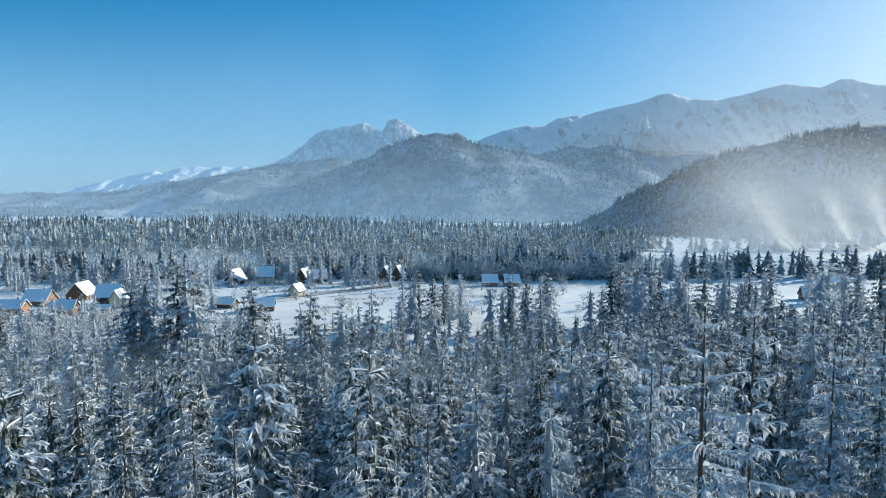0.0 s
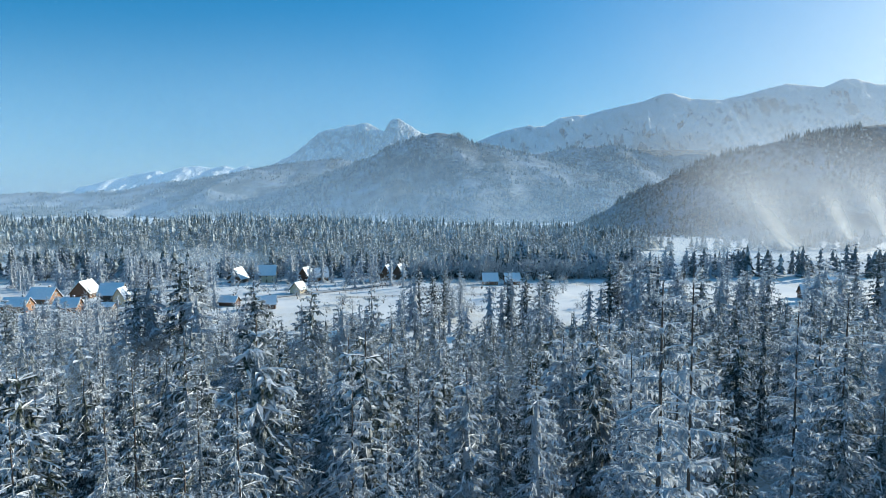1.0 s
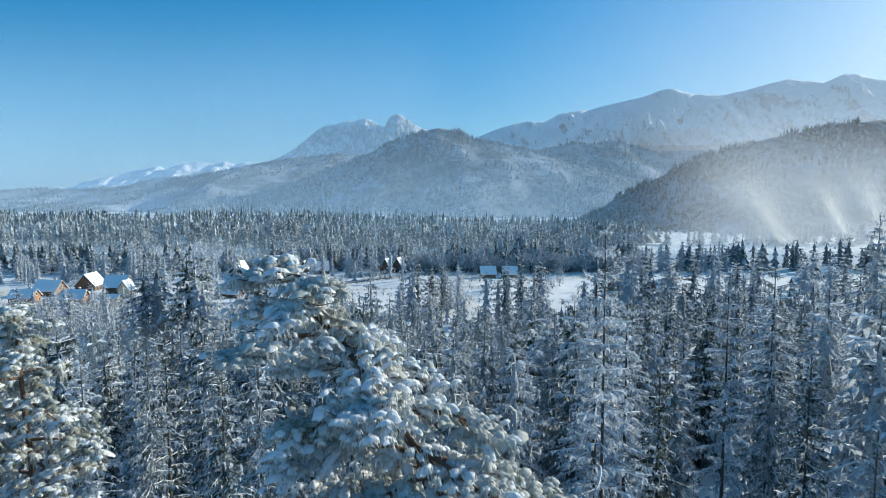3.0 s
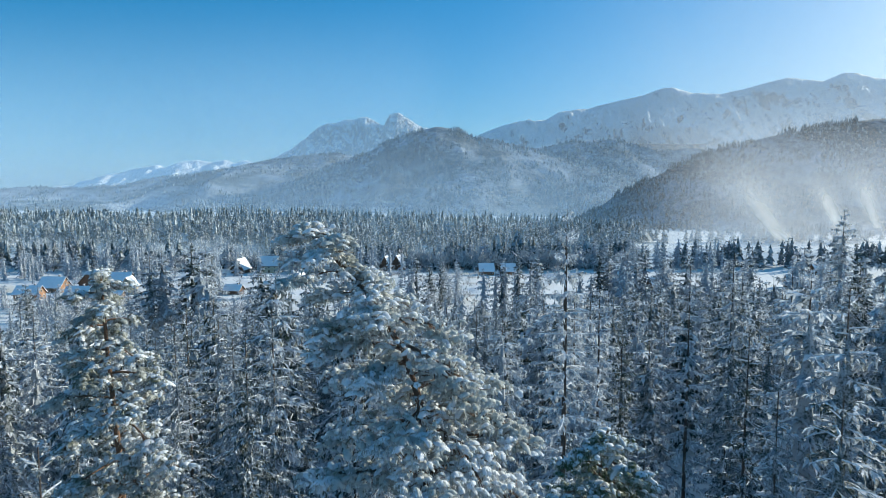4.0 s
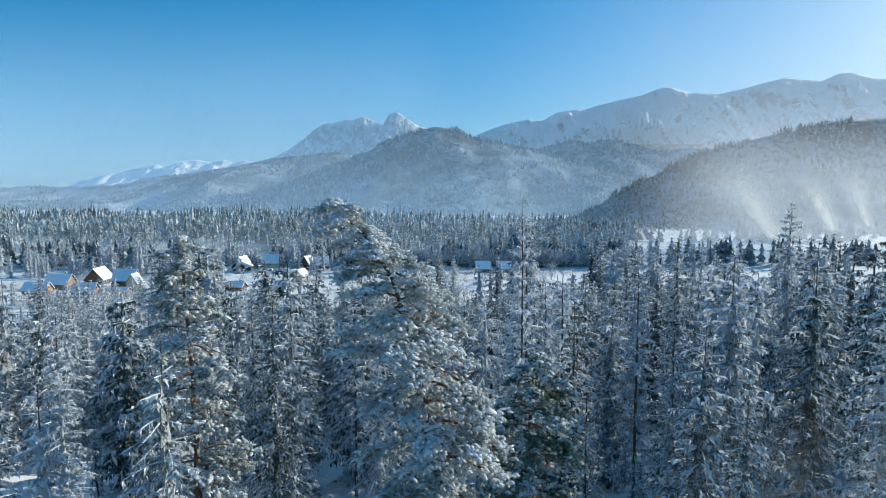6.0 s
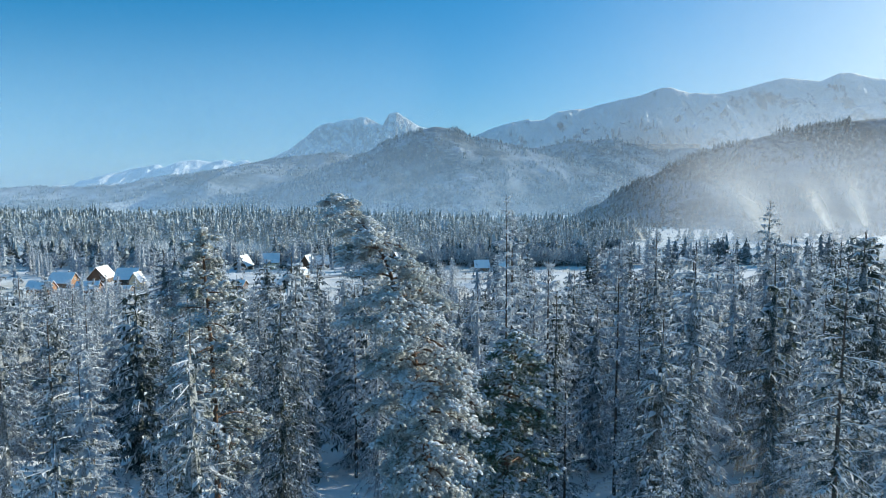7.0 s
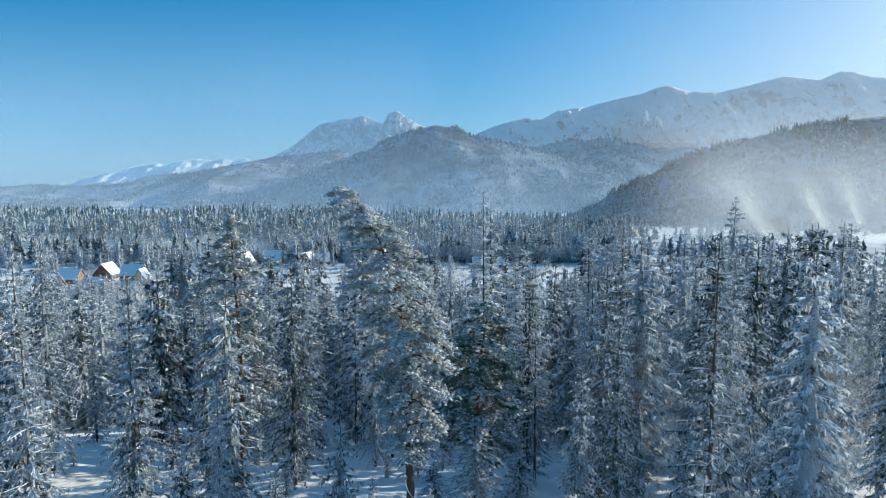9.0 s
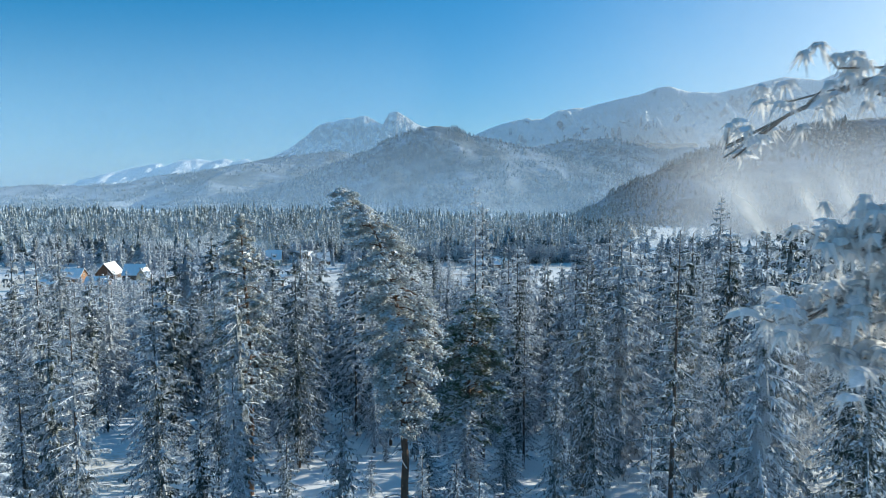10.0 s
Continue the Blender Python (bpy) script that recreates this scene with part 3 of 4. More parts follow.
rng = np.random.RandomState(11)
HD = []
for H, R, boughs, twigs, white, droop, line, ragged, lift, label in (
        (24, 4.3, 190, 3700, 0.36, 0.55, 0.030, 0.45, 0.0, "tall snow laden spruce in the dense forest"),
        (21, 3.5, 170, 3200, 0.30, 0.45, 0.028, 0.50, 0.0, "tall narrow spruce dusted with snow in the forest"),
        (26, 4.6, 190, 3800, 0.38, 0.62, 0.030, 0.50, 0.0, "tall spruce with drooping snow laden boughs"),
        (18, 3.6, 160, 3300, 0.60, 0.60, 0.034, 0.30, 0.0, "young spruce heavy with snow in the forest"),
        (23, 3.2, 170, 3200, 0.27, 0.40, 0.028, 0.55, 0.05, "slender frosted spruce among the forest trees"),
        (25, 4.2, 120, 3000, 0.36, 0.34, 0.032, 0.45, 0.05, "open crowned spruce with long snowy boughs")):
    p = frost_spruce(rng, H, R, boughs, twigs, 0.34, white, 0.07, droop, line, ragged, bulk=0.15 if boughs > 150 else 0.0, lift=lift)
    HD.append((H, tree_thing("spruce_tree", p, label, M_NEEDLE, M_BARK, group="forest spruces")))
MID = []
for i in range(7):
    H = (22, 19, 25, 17, 21, 14, 23)[i]
    R = (4.5, 3.9, 4.9, 4.0, 3.8, 3.4, 4.3)[i]
    p = frost_spruce(rng, H, R, 96, 1150, 0.58, (0.42, 0.34, 0.46, 0.50, 0.30, 0.48, 0.38)[i], 0.05, (0.45, 0.35, 0.5, 0.5, 0.3, 0.5, 0.4)[i], 0.045, 0.45, bulk=0.26)
    MID.append((H, tree_thing("spruce_tree", p, "snow covered spruce in the forest", M_NEEDLE, M_BARK, group="forest spruces")))
# a thin tree with a bare leader
p = frost_spruce(rng, 26, 2.9, 130, 2000, 0.32, 0.36, 0.08, 0.16, 0.028, 0.5, stem=0.7, bulk=0.0, lift=0.08)
THIN = (26, tree_thing("thin_spruce_tree", p, "slender sparse spruce with a bare leader dusted with snow", M_NEEDLE, M_BARK))

YOUNG = []
for i in range(3):
    p = frost_spruce(rng, 6, (2.0, 1.7, 2.2)[i], 60, 620, 0.30, 0.60, 0.03, 0.5, 0.030, 0.4, bulk=0.2)
    YOUNG.append((6, tree_thing("young_spruce", p, "young spruce bowed under fresh snow on the forest floor", M_NEEDLE, M_BARK, group="young spruces")))

USED = set()


def plant(kind, x, y, top=None, height=None, spin=None, wide=1.0):
    """A tree of that kind at x, y, with its top at a height above datum or of a height."""
    H, ob = kind
    z = float(ground_z(x, y)) - 0.2
    h = (top - z) if top is not None else height
    k = h / H
    m = Matrix.LocRotScale((x, y, z), Euler((0, 0, random.uniform(0, 6.28) if spin is None else spin)), (k * wide, k * wide, k))
    if ob.name not in USED:
        USED.add(ob.name)
        ob.matrix_basis = m
        return ob
    keep = ob.scale.copy()
    ob.scale = (1, 1, 1)
    c = copy_thing(ob, m)
    ob.scale = keep
    return c


TAKEN = [(2.2, 2.0, 2.6), (7.3, 10.6, 3.0), (-10.5, 9.9, 2.6), (10.7, -28.6, 2.6)]


def hero(kind, x, y, top, wide=1.0):
    TAKEN.append((x, y, 2.6))
    return plant(kind, x, y, top=top, wide=wide)


hero(HD[0], 50.2, 59.5, 21.8, 0.9)
hero(HD[1], 53.7, 61, 15.5, 0.9)
hero(HD[1], 25.7, 37.0, 18.3)
hero(HD[3], 35.2, 37.2, 9.4)
hero(HD[2], 46.5, 28.5, 18.9)
hero(HD[5], 18.0, -2.0, 19.6)
hero(THIN, 7.8, 19.1, 22.2)
hero(HD[1], -9.2, 20.3, 15.3)
hero(HD[4], -17.0, 29.0, 14.0)
hero(HD[0], -17.0, 40.0, 11.3)
hero(HD[4], -11.8, -1.8, 17.2)
hero(HD[3], 6.4, 7.2, 6.4, 2.1)
hero(HD[3], 3.6, 6.6, 3.6, 2.0)
hero(HD[3], 9.3, 6.2, 4.6, 1.9)
hero(HD[0], 9.84, 63.4, 8.3)
for hx, hy, top in ((-2.2, -10, 11), (-7, -3, 12), (3.6, -6, 8.5), (11, -3, 13), (15, 4, 14.5), (13, -12, 12), (-14, -15, 12), (-19, -7, 13.5),
                    (-24, 4, 12), (-14.5, 14, 13.5), (-30, 12, 13), (16, 14, 15), (24, 8, 17), (30, 16, 18), (20, 24, 15), (13, 26, 14), (2, 24, 12), (-3, 30, 12.5),
                    (-36.5, 28, 17.6), (-21.9, 17.0, 15.2), (-32, 18, 17), (-41, 22, 16.5), (38, 12, 18.5), (33, 4, 17.5)):
    hero(random.choice(HD), hx, hy, top, 0.95)
hero(HD[3], -36, 30.5, -5.2)
hero(HD[3], -57, 57.5, -0.9)
hero(HD[3], -43.4, 47.2, -0.4)
hero(HD[3], -33.5, 39.5, -2.0, 0.8)
hero(HD[3], 27.5, 29.8, -2.0, 0.8)

# the forest close to the path
CAM0 = (-1.0, 3.0, 24.4)


def envelope(x, y):
    """How high tree tops reach above datum at a place on the rise."""
    d = math.hypot(x, y - CAM0[1])
    u = x / max(y - CAM0[1], 1.0)
    k = 0.215 if u < 0.2 else 0.215 - 0.06 * min(1.0, (u - 0.2) / 0.3)
    if y > 120:
        k -= 0.026
    return CAM0[2] - k * d


def free(x, y, gap):
    return all((x - a) ** 2 + (y - b) ** 2 > (g + gap) ** 2 * 0.45 for a, b, g in TAKEN)


GLADES = ((-14, -2, -30, 22, 3.0), (-30, 22, -45, 48, 6.0), (-45, 48, -43, 62, 8.0), (-3.5, 4, -6.5, 42, 2.8), (2.2, -34, 2.5, -18, 5.0))


def in_glade(x, y):
    """Open snow between the trees, along a few lines."""
    for ax, ay, bx, by, r in GLADES:
        k = max(0.0, min(1.0, ((x - ax) * (bx - ax) + (y - ay) * (by - ay)) / ((bx - ax) ** 2 + (by - ay) ** 2)))
        if math.hypot(x - ax - k * (bx - ax), y - ay - k * (by - ay)) < r:
            return True
    return False


def in_view(x, y, margin=1.0):
    """Inside the wedge that the path overlooks."""
    return abs(x - 4) < (y + 36) * 0.78 + 4 * margin


random.seed(4)
near, tries = 0, 0
while near < 215 and tries < 12000:
    tries += 1
    y = -30 + 135 * random.random() ** 0.8
    x = random.uniform(-110, 110)
    if not in_view(x, y) or in_glade(x, y):
        continue
    if not free(x, y, 3.5):
        continue
    z = float(ground_z(x, y))
    cap = envelope(x, y) if y > 22 and abs(x) < 0.8 * (y - 2) else (17.0 if x < 0 else 19.0)
    if y < 22 and -9 < x < 13:
        cap = 9.5 + 0.18 * abs(x - 2)
    h = min(random.uniform(20, 29), cap + random.uniform(-4, 1.0) - z)
    if h < 5:
        continue
    d = math.hypot(x - 4.7, y + 35.5)
    kinds = HD if d < 36 or (math.hypot(x, y - 2) < 46 and abs(x) < 0.85 * y) else MID
    if h < 11:
        kinds = [kinds[3]]
    TAKEN.append((x, y, 3.5))
    plant(random.choice(kinds), x, y, height=h, wide=random.uniform(0.85, 1.15))
    near += 1


# young growth on the forest floor
young, tries = 0, 0
while young < 120 and tries < 5000:
    tries += 1
    y = -24 + 80 * random.random()
    x = 4 + random.uniform(-1, 1) * ((y + 36) * 0.76 + 2)
    if in_glade(x, y) or not free(x, y, 0.2) or abs(x - 3) < 2.5 and y < -14:
        continue
    TAKEN.append((x, y, 1.6))
    plant(random.choice(YOUNG), x, y, height=random.uniform(2.2, 6.5), wide=random.uniform(0.85, 1.25))
    young += 1


# ================= woods further off =================
def scatter_stuff(name, label, protos, places, mats):
    """One mesh of many trees; places: x, y, z, height, spin."""
    pile = Pile()
    for x, y, z, h, a, w in places:
        H, (v, t, m) = random.choice(protos)
        k = h / H
        c, s = math.cos(a) * k * w, math.sin(a) * k * w
        pile.add(np.stack([v[:, 0] * c - v[:, 1] * s + x, v[:, 0] * s + v[:, 1] * c + y, v[:, 2] * k + z], 1), t, m)
    v, t, m = pile.arrays()
    ob = new(name, mesh_arrays(name, v, t, mats, m, smooth=False))
    tagged(ob, label, "woods", kind="stuff")


LOW = []
for i in range(6):
    H = (22, 19, 25, 17, 21, 23)[i]
    LOW.append((H, frost_spruce(rng, H, (4.6, 4.0, 5.0, 4.0, 4.3, 4.7)[i], 46, 240, 1.05, (0.36, 0.28, 0.4, 0.44, 0.25, 0.32)[i], 0.05, 0.45, 0.07, 0.4, bulk=0.42, far=True).arrays()))


TINY = []
for i in range(5):
    H = (22, 19, 25, 17, 21)[i]
    TINY.append((H, frost_spruce(rng, H, (4.6, 4.1, 5.0, 4.1, 4.3)[i], 22, 64, 1.8, 0.34, 0.05, 0.4, 0.11, 0.4, bulk=0.6, far=True).arrays()))


def bearing(px):
    return (px - 784) / 1027 + 0.0055


def clearing(x, y):
    """Open snow fields, yards and the ski slope on the valley floor."""
    u = x / max(y, 1)
    edge = (fbm(np.array(x / 35.0), np.array(y / 35.0), 2) - 0.5) * 30
    if 232 + edge < y < 425 + edge * 0.5 and -0.40 < u < 0.335:
        return True
    if 262 + edge < y < 355 and u <= -0.40:
        return True
    if 290 < y < 345 and 0.56 < u < 0.68:
        return True
    return 462 + edge < y < 660 and u > 0.44 - 0.0002 * y


places = []
for _ in range(2600):
    y = 70 + 175 * random.random()
    x = random.uniform(-1, 1) * (y + 36) * 0.82
    if y < 106 and abs(x) < 108 and (in_glade(x, y) or not free(x, y, 2.0)):
        continue
    if clearing(x, y) or not free(x, y, 3.3):
        continue
    z = float(ground_z(x, y))
    h = min(random.uniform(17, 27), envelope(x, y) + random.uniform(-6, 1) - z)
    if h < 6:
        continue
    TAKEN.append((x, y, 3.3))
    places.append((x, y, z - 0.2, h, random.uniform(0, 6.28), random.uniform(1.1, 1.4)))
    if len(places) > 480:
        break
scatter_stuff("valley_edge_woods", "dense snow covered spruce wood at the edge of the valley", LOW, places, [M_SHADE, M_SNOW, M_BARK])

# single spruces in the fields and gardens
garden = []
FIELD_TREES = ((238, 482, 158), (262, 470, 164), (318, 462, 162), (346, 466, 168), (300, 520, 172), (448, 501, 160), (548, 513, 140), (530, 540, 146), (600, 532, 150), (656, 510, 138), (690, 540, 148), (740, 470, 262), (765, 490, 268), (785, 476, 275), (815, 478, 290), (712, 508, 255), (900, 480, 250), (930, 468, 240), (955, 490, 215), (965, 478, 235), (1080, 462, 262))
GARDEN_SPRUCES = ((1096, 460, 268), (1112, 468, 262), (1150, 458, 240), (1165, 452, 246), (1200, 472, 250), (1212, 466, 262), (1245, 464, 246), (1290, 462, 268), (1325, 480, 240), (1364, 456, 255), (1436, 470, 330), (1464, 458, 232), (1520, 462, 270), (1500, 466, 300), (1560, 450, 250), (20, 540, 232), (56, 505, 370), (150, 505, 400), (60, 548, 170), (102, 540, 178), (150, 556, 165), (6, 530, 182), (196, 552, 162), (92, 440, 470), (148, 438, 460), (180, 445, 450))
for px, py, dist in FIELD_TREES + GARDEN_SPRUCES:
    x, z = bearing(px) * dist, CAM0[2] - (py - 364) / 1027 * dist
    plant(random.choice(MID), x, dist, top=z, wide=random.uniform(1.15, 1.45))
    for _ in range(2):
        gx, gy = x + random.uniform(-9, 9), dist + random.uniform(-10, 12)
        gz = float(ground_z(gx, gy)) - 0.2
        garden.append((gx, gy, gz, (z - gz) * random.uniform(0.6, 0.95), random.uniform(0, 6.28), random.uniform(1.15, 1.5)))

for n, y0, y1, p0, p1, h0, h1 in ((80, 372, 440, -40, 720, 14, 26), (55, 425, 470, 700, 1300, 15, 26), (34, 238, 285, -30, 240, 8, 15),
                                  (20, 236, 262, 380, 1120, 8, 15), (12, 240, 290, 1120, 1600, 10, 17), (14, 300, 330, 240, 380, 10, 20)):
    for _ in range(n):
        y = random.uniform(y0, y1)
        x = bearing(random.uniform(p0, p1)) * y
        garden.append((x, y, float(ground_z(x, y)) - 0.2, random.uniform(h0, h1), random.uniform(0, 6.28), random.uniform(1.1, 1.4)))
scatter_stuff("garden_trees", "snowy spruces between the houses and fields", LOW, garden, [M_SHADE, M_SNOW, M_BARK])

# the wide wood across the valley
rng2 = np.random.RandomState(21)
pts, mids = [], []
while len(pts) < 3000:
    y = 436 + 640 * rng2.rand() ** 1.1
    x = rng2.uniform(-0.86, 0.80) * y
    if clearing(x, y) or (x > 0.36 * y and y > 690):
        continue
    u = x / y
    if u < 0 and 440 < y < 560 and fbm(np.array(x / 70.0), np.array(y / 70.0), 2) > 0.50:
        continue
    if y < 650 and len(mids) < 560:
        mids.append((x, y, float(ground_z(x, y)) - 0.3, rng2.uniform(15, 27), rng2.uniform(0, 6.28), rng2.uniform(1.15, 1.6)))
    else:
        pts.append((x, y, float(ground_z(x, y)) - 0.3))
scatter_stuff("far_woods_edge", "edge of the frosted spruce wood across the fields", TINY, mids, [M_SHADE, M_SNOW, M_BARK])
v, t = cone_trees(rng2, np.array(pts), 20, 5.6, 6, 5, stands=True)
tagged(new("far_woods", mesh_arrays("far_woods", v, t, [M_FAR], smooth=False)), "wide frosted spruce wood across the valley floor", "woods", kind="stuff")


# ================= pines =================
def dome():
    """A low snow cap: an apex, a shoulder and a rim that hangs over."""
    v, t, sides = [(0, 0, 1.0)], [], 6
    for r, z, turn in ((0.72, 0.62, 0.0), (1.0, -0.25, 0.5)):
        for j in range(sides):
            u = 2 * math.pi * (j + turn) / sides
            v.append((r * math.cos(u), r * math.sin(u), z))
    for j in range(sides):
        p, q = 1 + j, 1 + (j + 1) % sides
        t += [(0, p, q), (p, p + sides, q), (q, p + sides, q + sides)]
    return np.array(v), np.array(t)


def pillows(pile, rng, centers, size, needles, hang):
    """Snow pads (1) over tufts of hanging needles (0)."""
    v0, t0 = dome()
    n = len(centers)
    a = size * np.clip(rng.lognormal(0, 0.34, n), 0.5, 1.7)
    stretch = rng.uniform(1.0, 2.1, (n, 1, 1))
    spin = rng.uniform(0, 6.28, n)
    lump = 1 + rng.uniform(-0.12, 0.12, (n, len(v0), 1))
    v = v0[None] * lump * a[:, None, None] * np.array([1.0, 0.8, 0.34])[None, None]
    v[..., 0:1] *= stretch
    v[..., 2] += np.where(v[..., 2] < 0, -v[..., 2] * 0.45, 0)
    c, s = np.cos(spin)[:, None], np.sin(spin)[:, None]
    x, y = v[..., 0] * c - v[..., 1] * s, v[..., 0] * s + v[..., 1] * c
    tilt = rng.uniform(-0.5, 0.5, (n, 1))
    v = np.stack([x, y, v[..., 2] + x * tilt - (x * x + y * y) / (a[:, None] + 0.01) * 0.22], -1) + centers[:, None]
    t = (np.arange(n) * len(v0))[:, None, None] + t0[None]
    heaped = fbm(centers[:, 0] * 1.3 + centers[:, 2] * 0.9, centers[:, 1] * 1.3 + centers[:, 2] * 1.7, 2) + rng.uniform(-0.1, 0.1, n) > 0.45
    pile.add(v.reshape(-1, 3), t.reshape(-1, 3), np.repeat(heaped.astype(int), len(t0)))
    k = np.repeat(np.arange(n), needles)
    m = len(k)
    ang = rng.uniform(0, 6.28, m)
    rad = a[k] * rng.uniform(0.1, 1.0, m)
    out = np.stack([np.cos(ang), np.sin(ang), 0 * ang], -1)
    at = centers[k] + out * rad[:, None] + np.array([0, 0, 0.02])
    ln = hang * rng.uniform(0.5, 1.3, m)
    end = at + out * (ln * rng.uniform(0.1, 0.7, m))[:, None] - np.array([0, 0, 1.0]) * (ln * rng.uniform(0.3, 1.1, m))[:, None]
    side = np.stack([-np.sin(ang), np.cos(ang), 0 * ang], -1) * (ln * rng.uniform(0.06, 0.13, m))[:, None]
    pile.add(np.stack([at + side, at - side, end], 1).reshape(-1, 3), np.arange(m * 3).reshape(-1, 3), 0)


def pine_pile(rng, trunk, base_r, z0, z1, reach, limbs, pads, size, needles, hang, stubs=8, boughs=()):
    """A Scots pine about its own foot: trunk curve, limbs with snowy pads. reach: a function of height and bearing."""
    pile = Pile()
    trunk = np.asarray(trunk, float)
    zz = np.linspace(trunk[0, 2], trunk[-1, 2], 16)
    line = np.stack([np.interp(zz, trunk[:, 2], trunk[:, 0]), np.interp(zz, trunk[:, 2], trunk[:, 1]), zz], 1)
    line[1:-1, :2] += rng.uniform(-0.06, 0.06, (14, 2))
    tube(pile, line, np.interp(zz, [zz[0], zz[-1]], [base_r, 0.04]), 9, 2)
    cents = []
    for i in range(limbs + len(boughs)):
        z = z0 + (z1 - z0) * (i + rng.rand()) / limbs
        az = i * 2.39996 + rng.uniform(-0.4, 0.4)
        L = reach(z, az) * rng.uniform(0.7, 1.1)
        thick = 1.0
        if i >= limbs:
            z, az, L, thick = boughs[i - limbs]
        s = np.linspace(0, 1, 6)
        o = np.array([np.interp(z, line[:, 2], line[:, 0]), np.interp(z, line[:, 2], line[:, 1]), z])
        rise = rng.uniform(0.05, 0.4) * L
        bend = rng.uniform(-0.5, 0.5)
        px = o[0] + np.cos(az + bend * s) * L * s
        py = o[1] + np.sin(az + bend * s) * L * s
        pz = o[2] + rise * s - 0.55 * L * s * s * rng.uniform(0.6, 1.2)
        pts = np.stack([px, py, pz], 1)
        tube(pile, pts, np.interp(s, [0, 1], [0.025 + 0.014 * L, 0.010]), 5, 2)
        n = max(3, int(pads * L * thick))
        knots = rng.uniform(0.30, 1.0, max(2, n // 9)) ** 0.7
        w = np.clip(knots[rng.randint(0, len(knots), n)] + rng.normal(0, 0.05, n), 0.15, 1.06)
        c = np.stack([np.interp(w, s, px), np.interp(w, s, py), np.interp(w, s, pz)], 1)
        spread = 0.30 * L * (1.1 - 0.5 * w) + 0.12
        c[:, :2] += rng.normal(0, 1, (n, 2)) * (spread * 0.5)[:, None]
        c[:, 2] += rng.uniform(-0.28, 0.22, n) * spread + 0.05
        cents.append(c)
        # twigs out to some of the pads
        for q in c[::4]:
            k = int(np.argmin(((pts - q) ** 2).sum(1)))
            tube(pile, np.stack([pts[max(0, k - 1)], (pts[k] + q) / 2 + np.array([0, 0, -0.04]), q]), [0.016, 0.012, 0.006], 3, 2)
    # inner sprays close to the stem
    zi = rng.uniform(z0 + 0.3 * (z1 - z0), z1, limbs * 7)
    ai = rng.uniform(0, 6.28, len(zi))
    ri = rng.uniform(0.15, 0.42, len(zi)) * np.array([reach(z, a) for z, a in zip(zi, ai)])
    cents.append(np.stack([np.interp(zi, line[:, 2], line[:, 0]) + np.cos(ai) * ri, np.interp(zi, line[:, 2], line[:, 1]) + np.sin(ai) * ri, zi], 1))
    pillows(pile, rng, np.concatenate(cents), size, needles, hang)
    for i in range(stubs):
        z = trunk[0, 2] + (z0 - trunk[0, 2]) * rng.uniform(0.25, 1.0)
        az = rng.uniform(0, 6.28)
        L = rng.uniform(0.5, 2.4)
        s = np.linspace(0, 1, 6)
        o = np.array([np.interp(z, line[:, 2], line[:, 0]), np.interp(z, line[:, 2], line[:, 1]), z])
        pts = o + np.stack([np.cos(az + s * 0.8) * L * s, np.sin(az + s * 0.8) * L * s, 0.25 * L * s - 0.5 * L * s * s], 1)
        tube(pile, pts, np.interp(s, [0, 1], [0.045, 0.012]), 5, 2)
        tube(pile, pts[1:] + np.array([0, 0, 0.04]), np.interp(s[1:], [0, 1], [0.06, 0.02]), 5, 1)
    return pile


def pine(name, label, x, y, pile, bark=M_PINEBARK, needle=M_PINE):
    ob = tree_thing(name, pile, label, needle, bark, "thick pillows of snow", snow=M_PILLOW)
    ob.matrix_basis = Matrix.Translation((x, y, float(ground_z(x, y)) - 0.2))
    return ob


def reach_a(z, az):
    right = max(0.0, math.cos(az))
    r = np.interp(z, [6, 9, 12, 15, 17.0, 19.0, 20.6, 21.8], [1.5, 2.0, 2.3, 2.5, 2.5, 2.2, 1.5, 1.0])
    left = max(0.0, -math.cos(az))
    return r * (1 + 0.22 * right * np.interp(z, [10, 13, 16, 18], [0.3, 1, 1, 0]) 
                + 0.08 * left * np.interp(z, [19.6, 20.6], [0, 1]))


prng = np.random.RandomState(3)
old_pine = pine_pile(prng, [(0, 0, 0), (0.05, -0.1, 6), (0.05, 0, 12), (-0.6, 0.5, 15.8), (-2.0, 1.2, 19.8), (-4.2, 1.8, 22.2)], 0.28, 7.0, 22.2, reach_a,
                     96, 66, 0.078, 11, 0.18)
# snow heaped on the bent tip
tip_rng = np.random.RandomState(5)
along = tip_rng.rand(130)
heap = np.stack([-4.2 + 2.2 * along, 1.8 - 0.6 * along, 22.26 - 2.35 * along], 1) + tip_rng.normal(0, 1, (130, 3)) * np.array([0.12, 0.14, 0.05])
pillows(old_pine, tip_rng, heap, 0.08, 14, 0.16)
pine("pine_tree", "old snow laden pine with a bent crown leaning over", 2.2, 2.0, old_pine)
pine("pine_tree", "bushy green pine with snow pads and bare lower limbs", 7.0, 10.6,
     pine_pile(prng, [(0, 0, 0), (-0.3, 0, 6), (-0.1, 0.2, 11), (0.6, 0, 16.2)], 0.26, 6.0, 16.2,
               lambda z, az: float(np.interp(z, [5, 8, 12, 14.5, 16.3], [2.2, 3.6, 3.2, 2.2, 0.9])), 50, 32, 0.11, 16, 0.25, stubs=14), needle=M_GREENPINE)
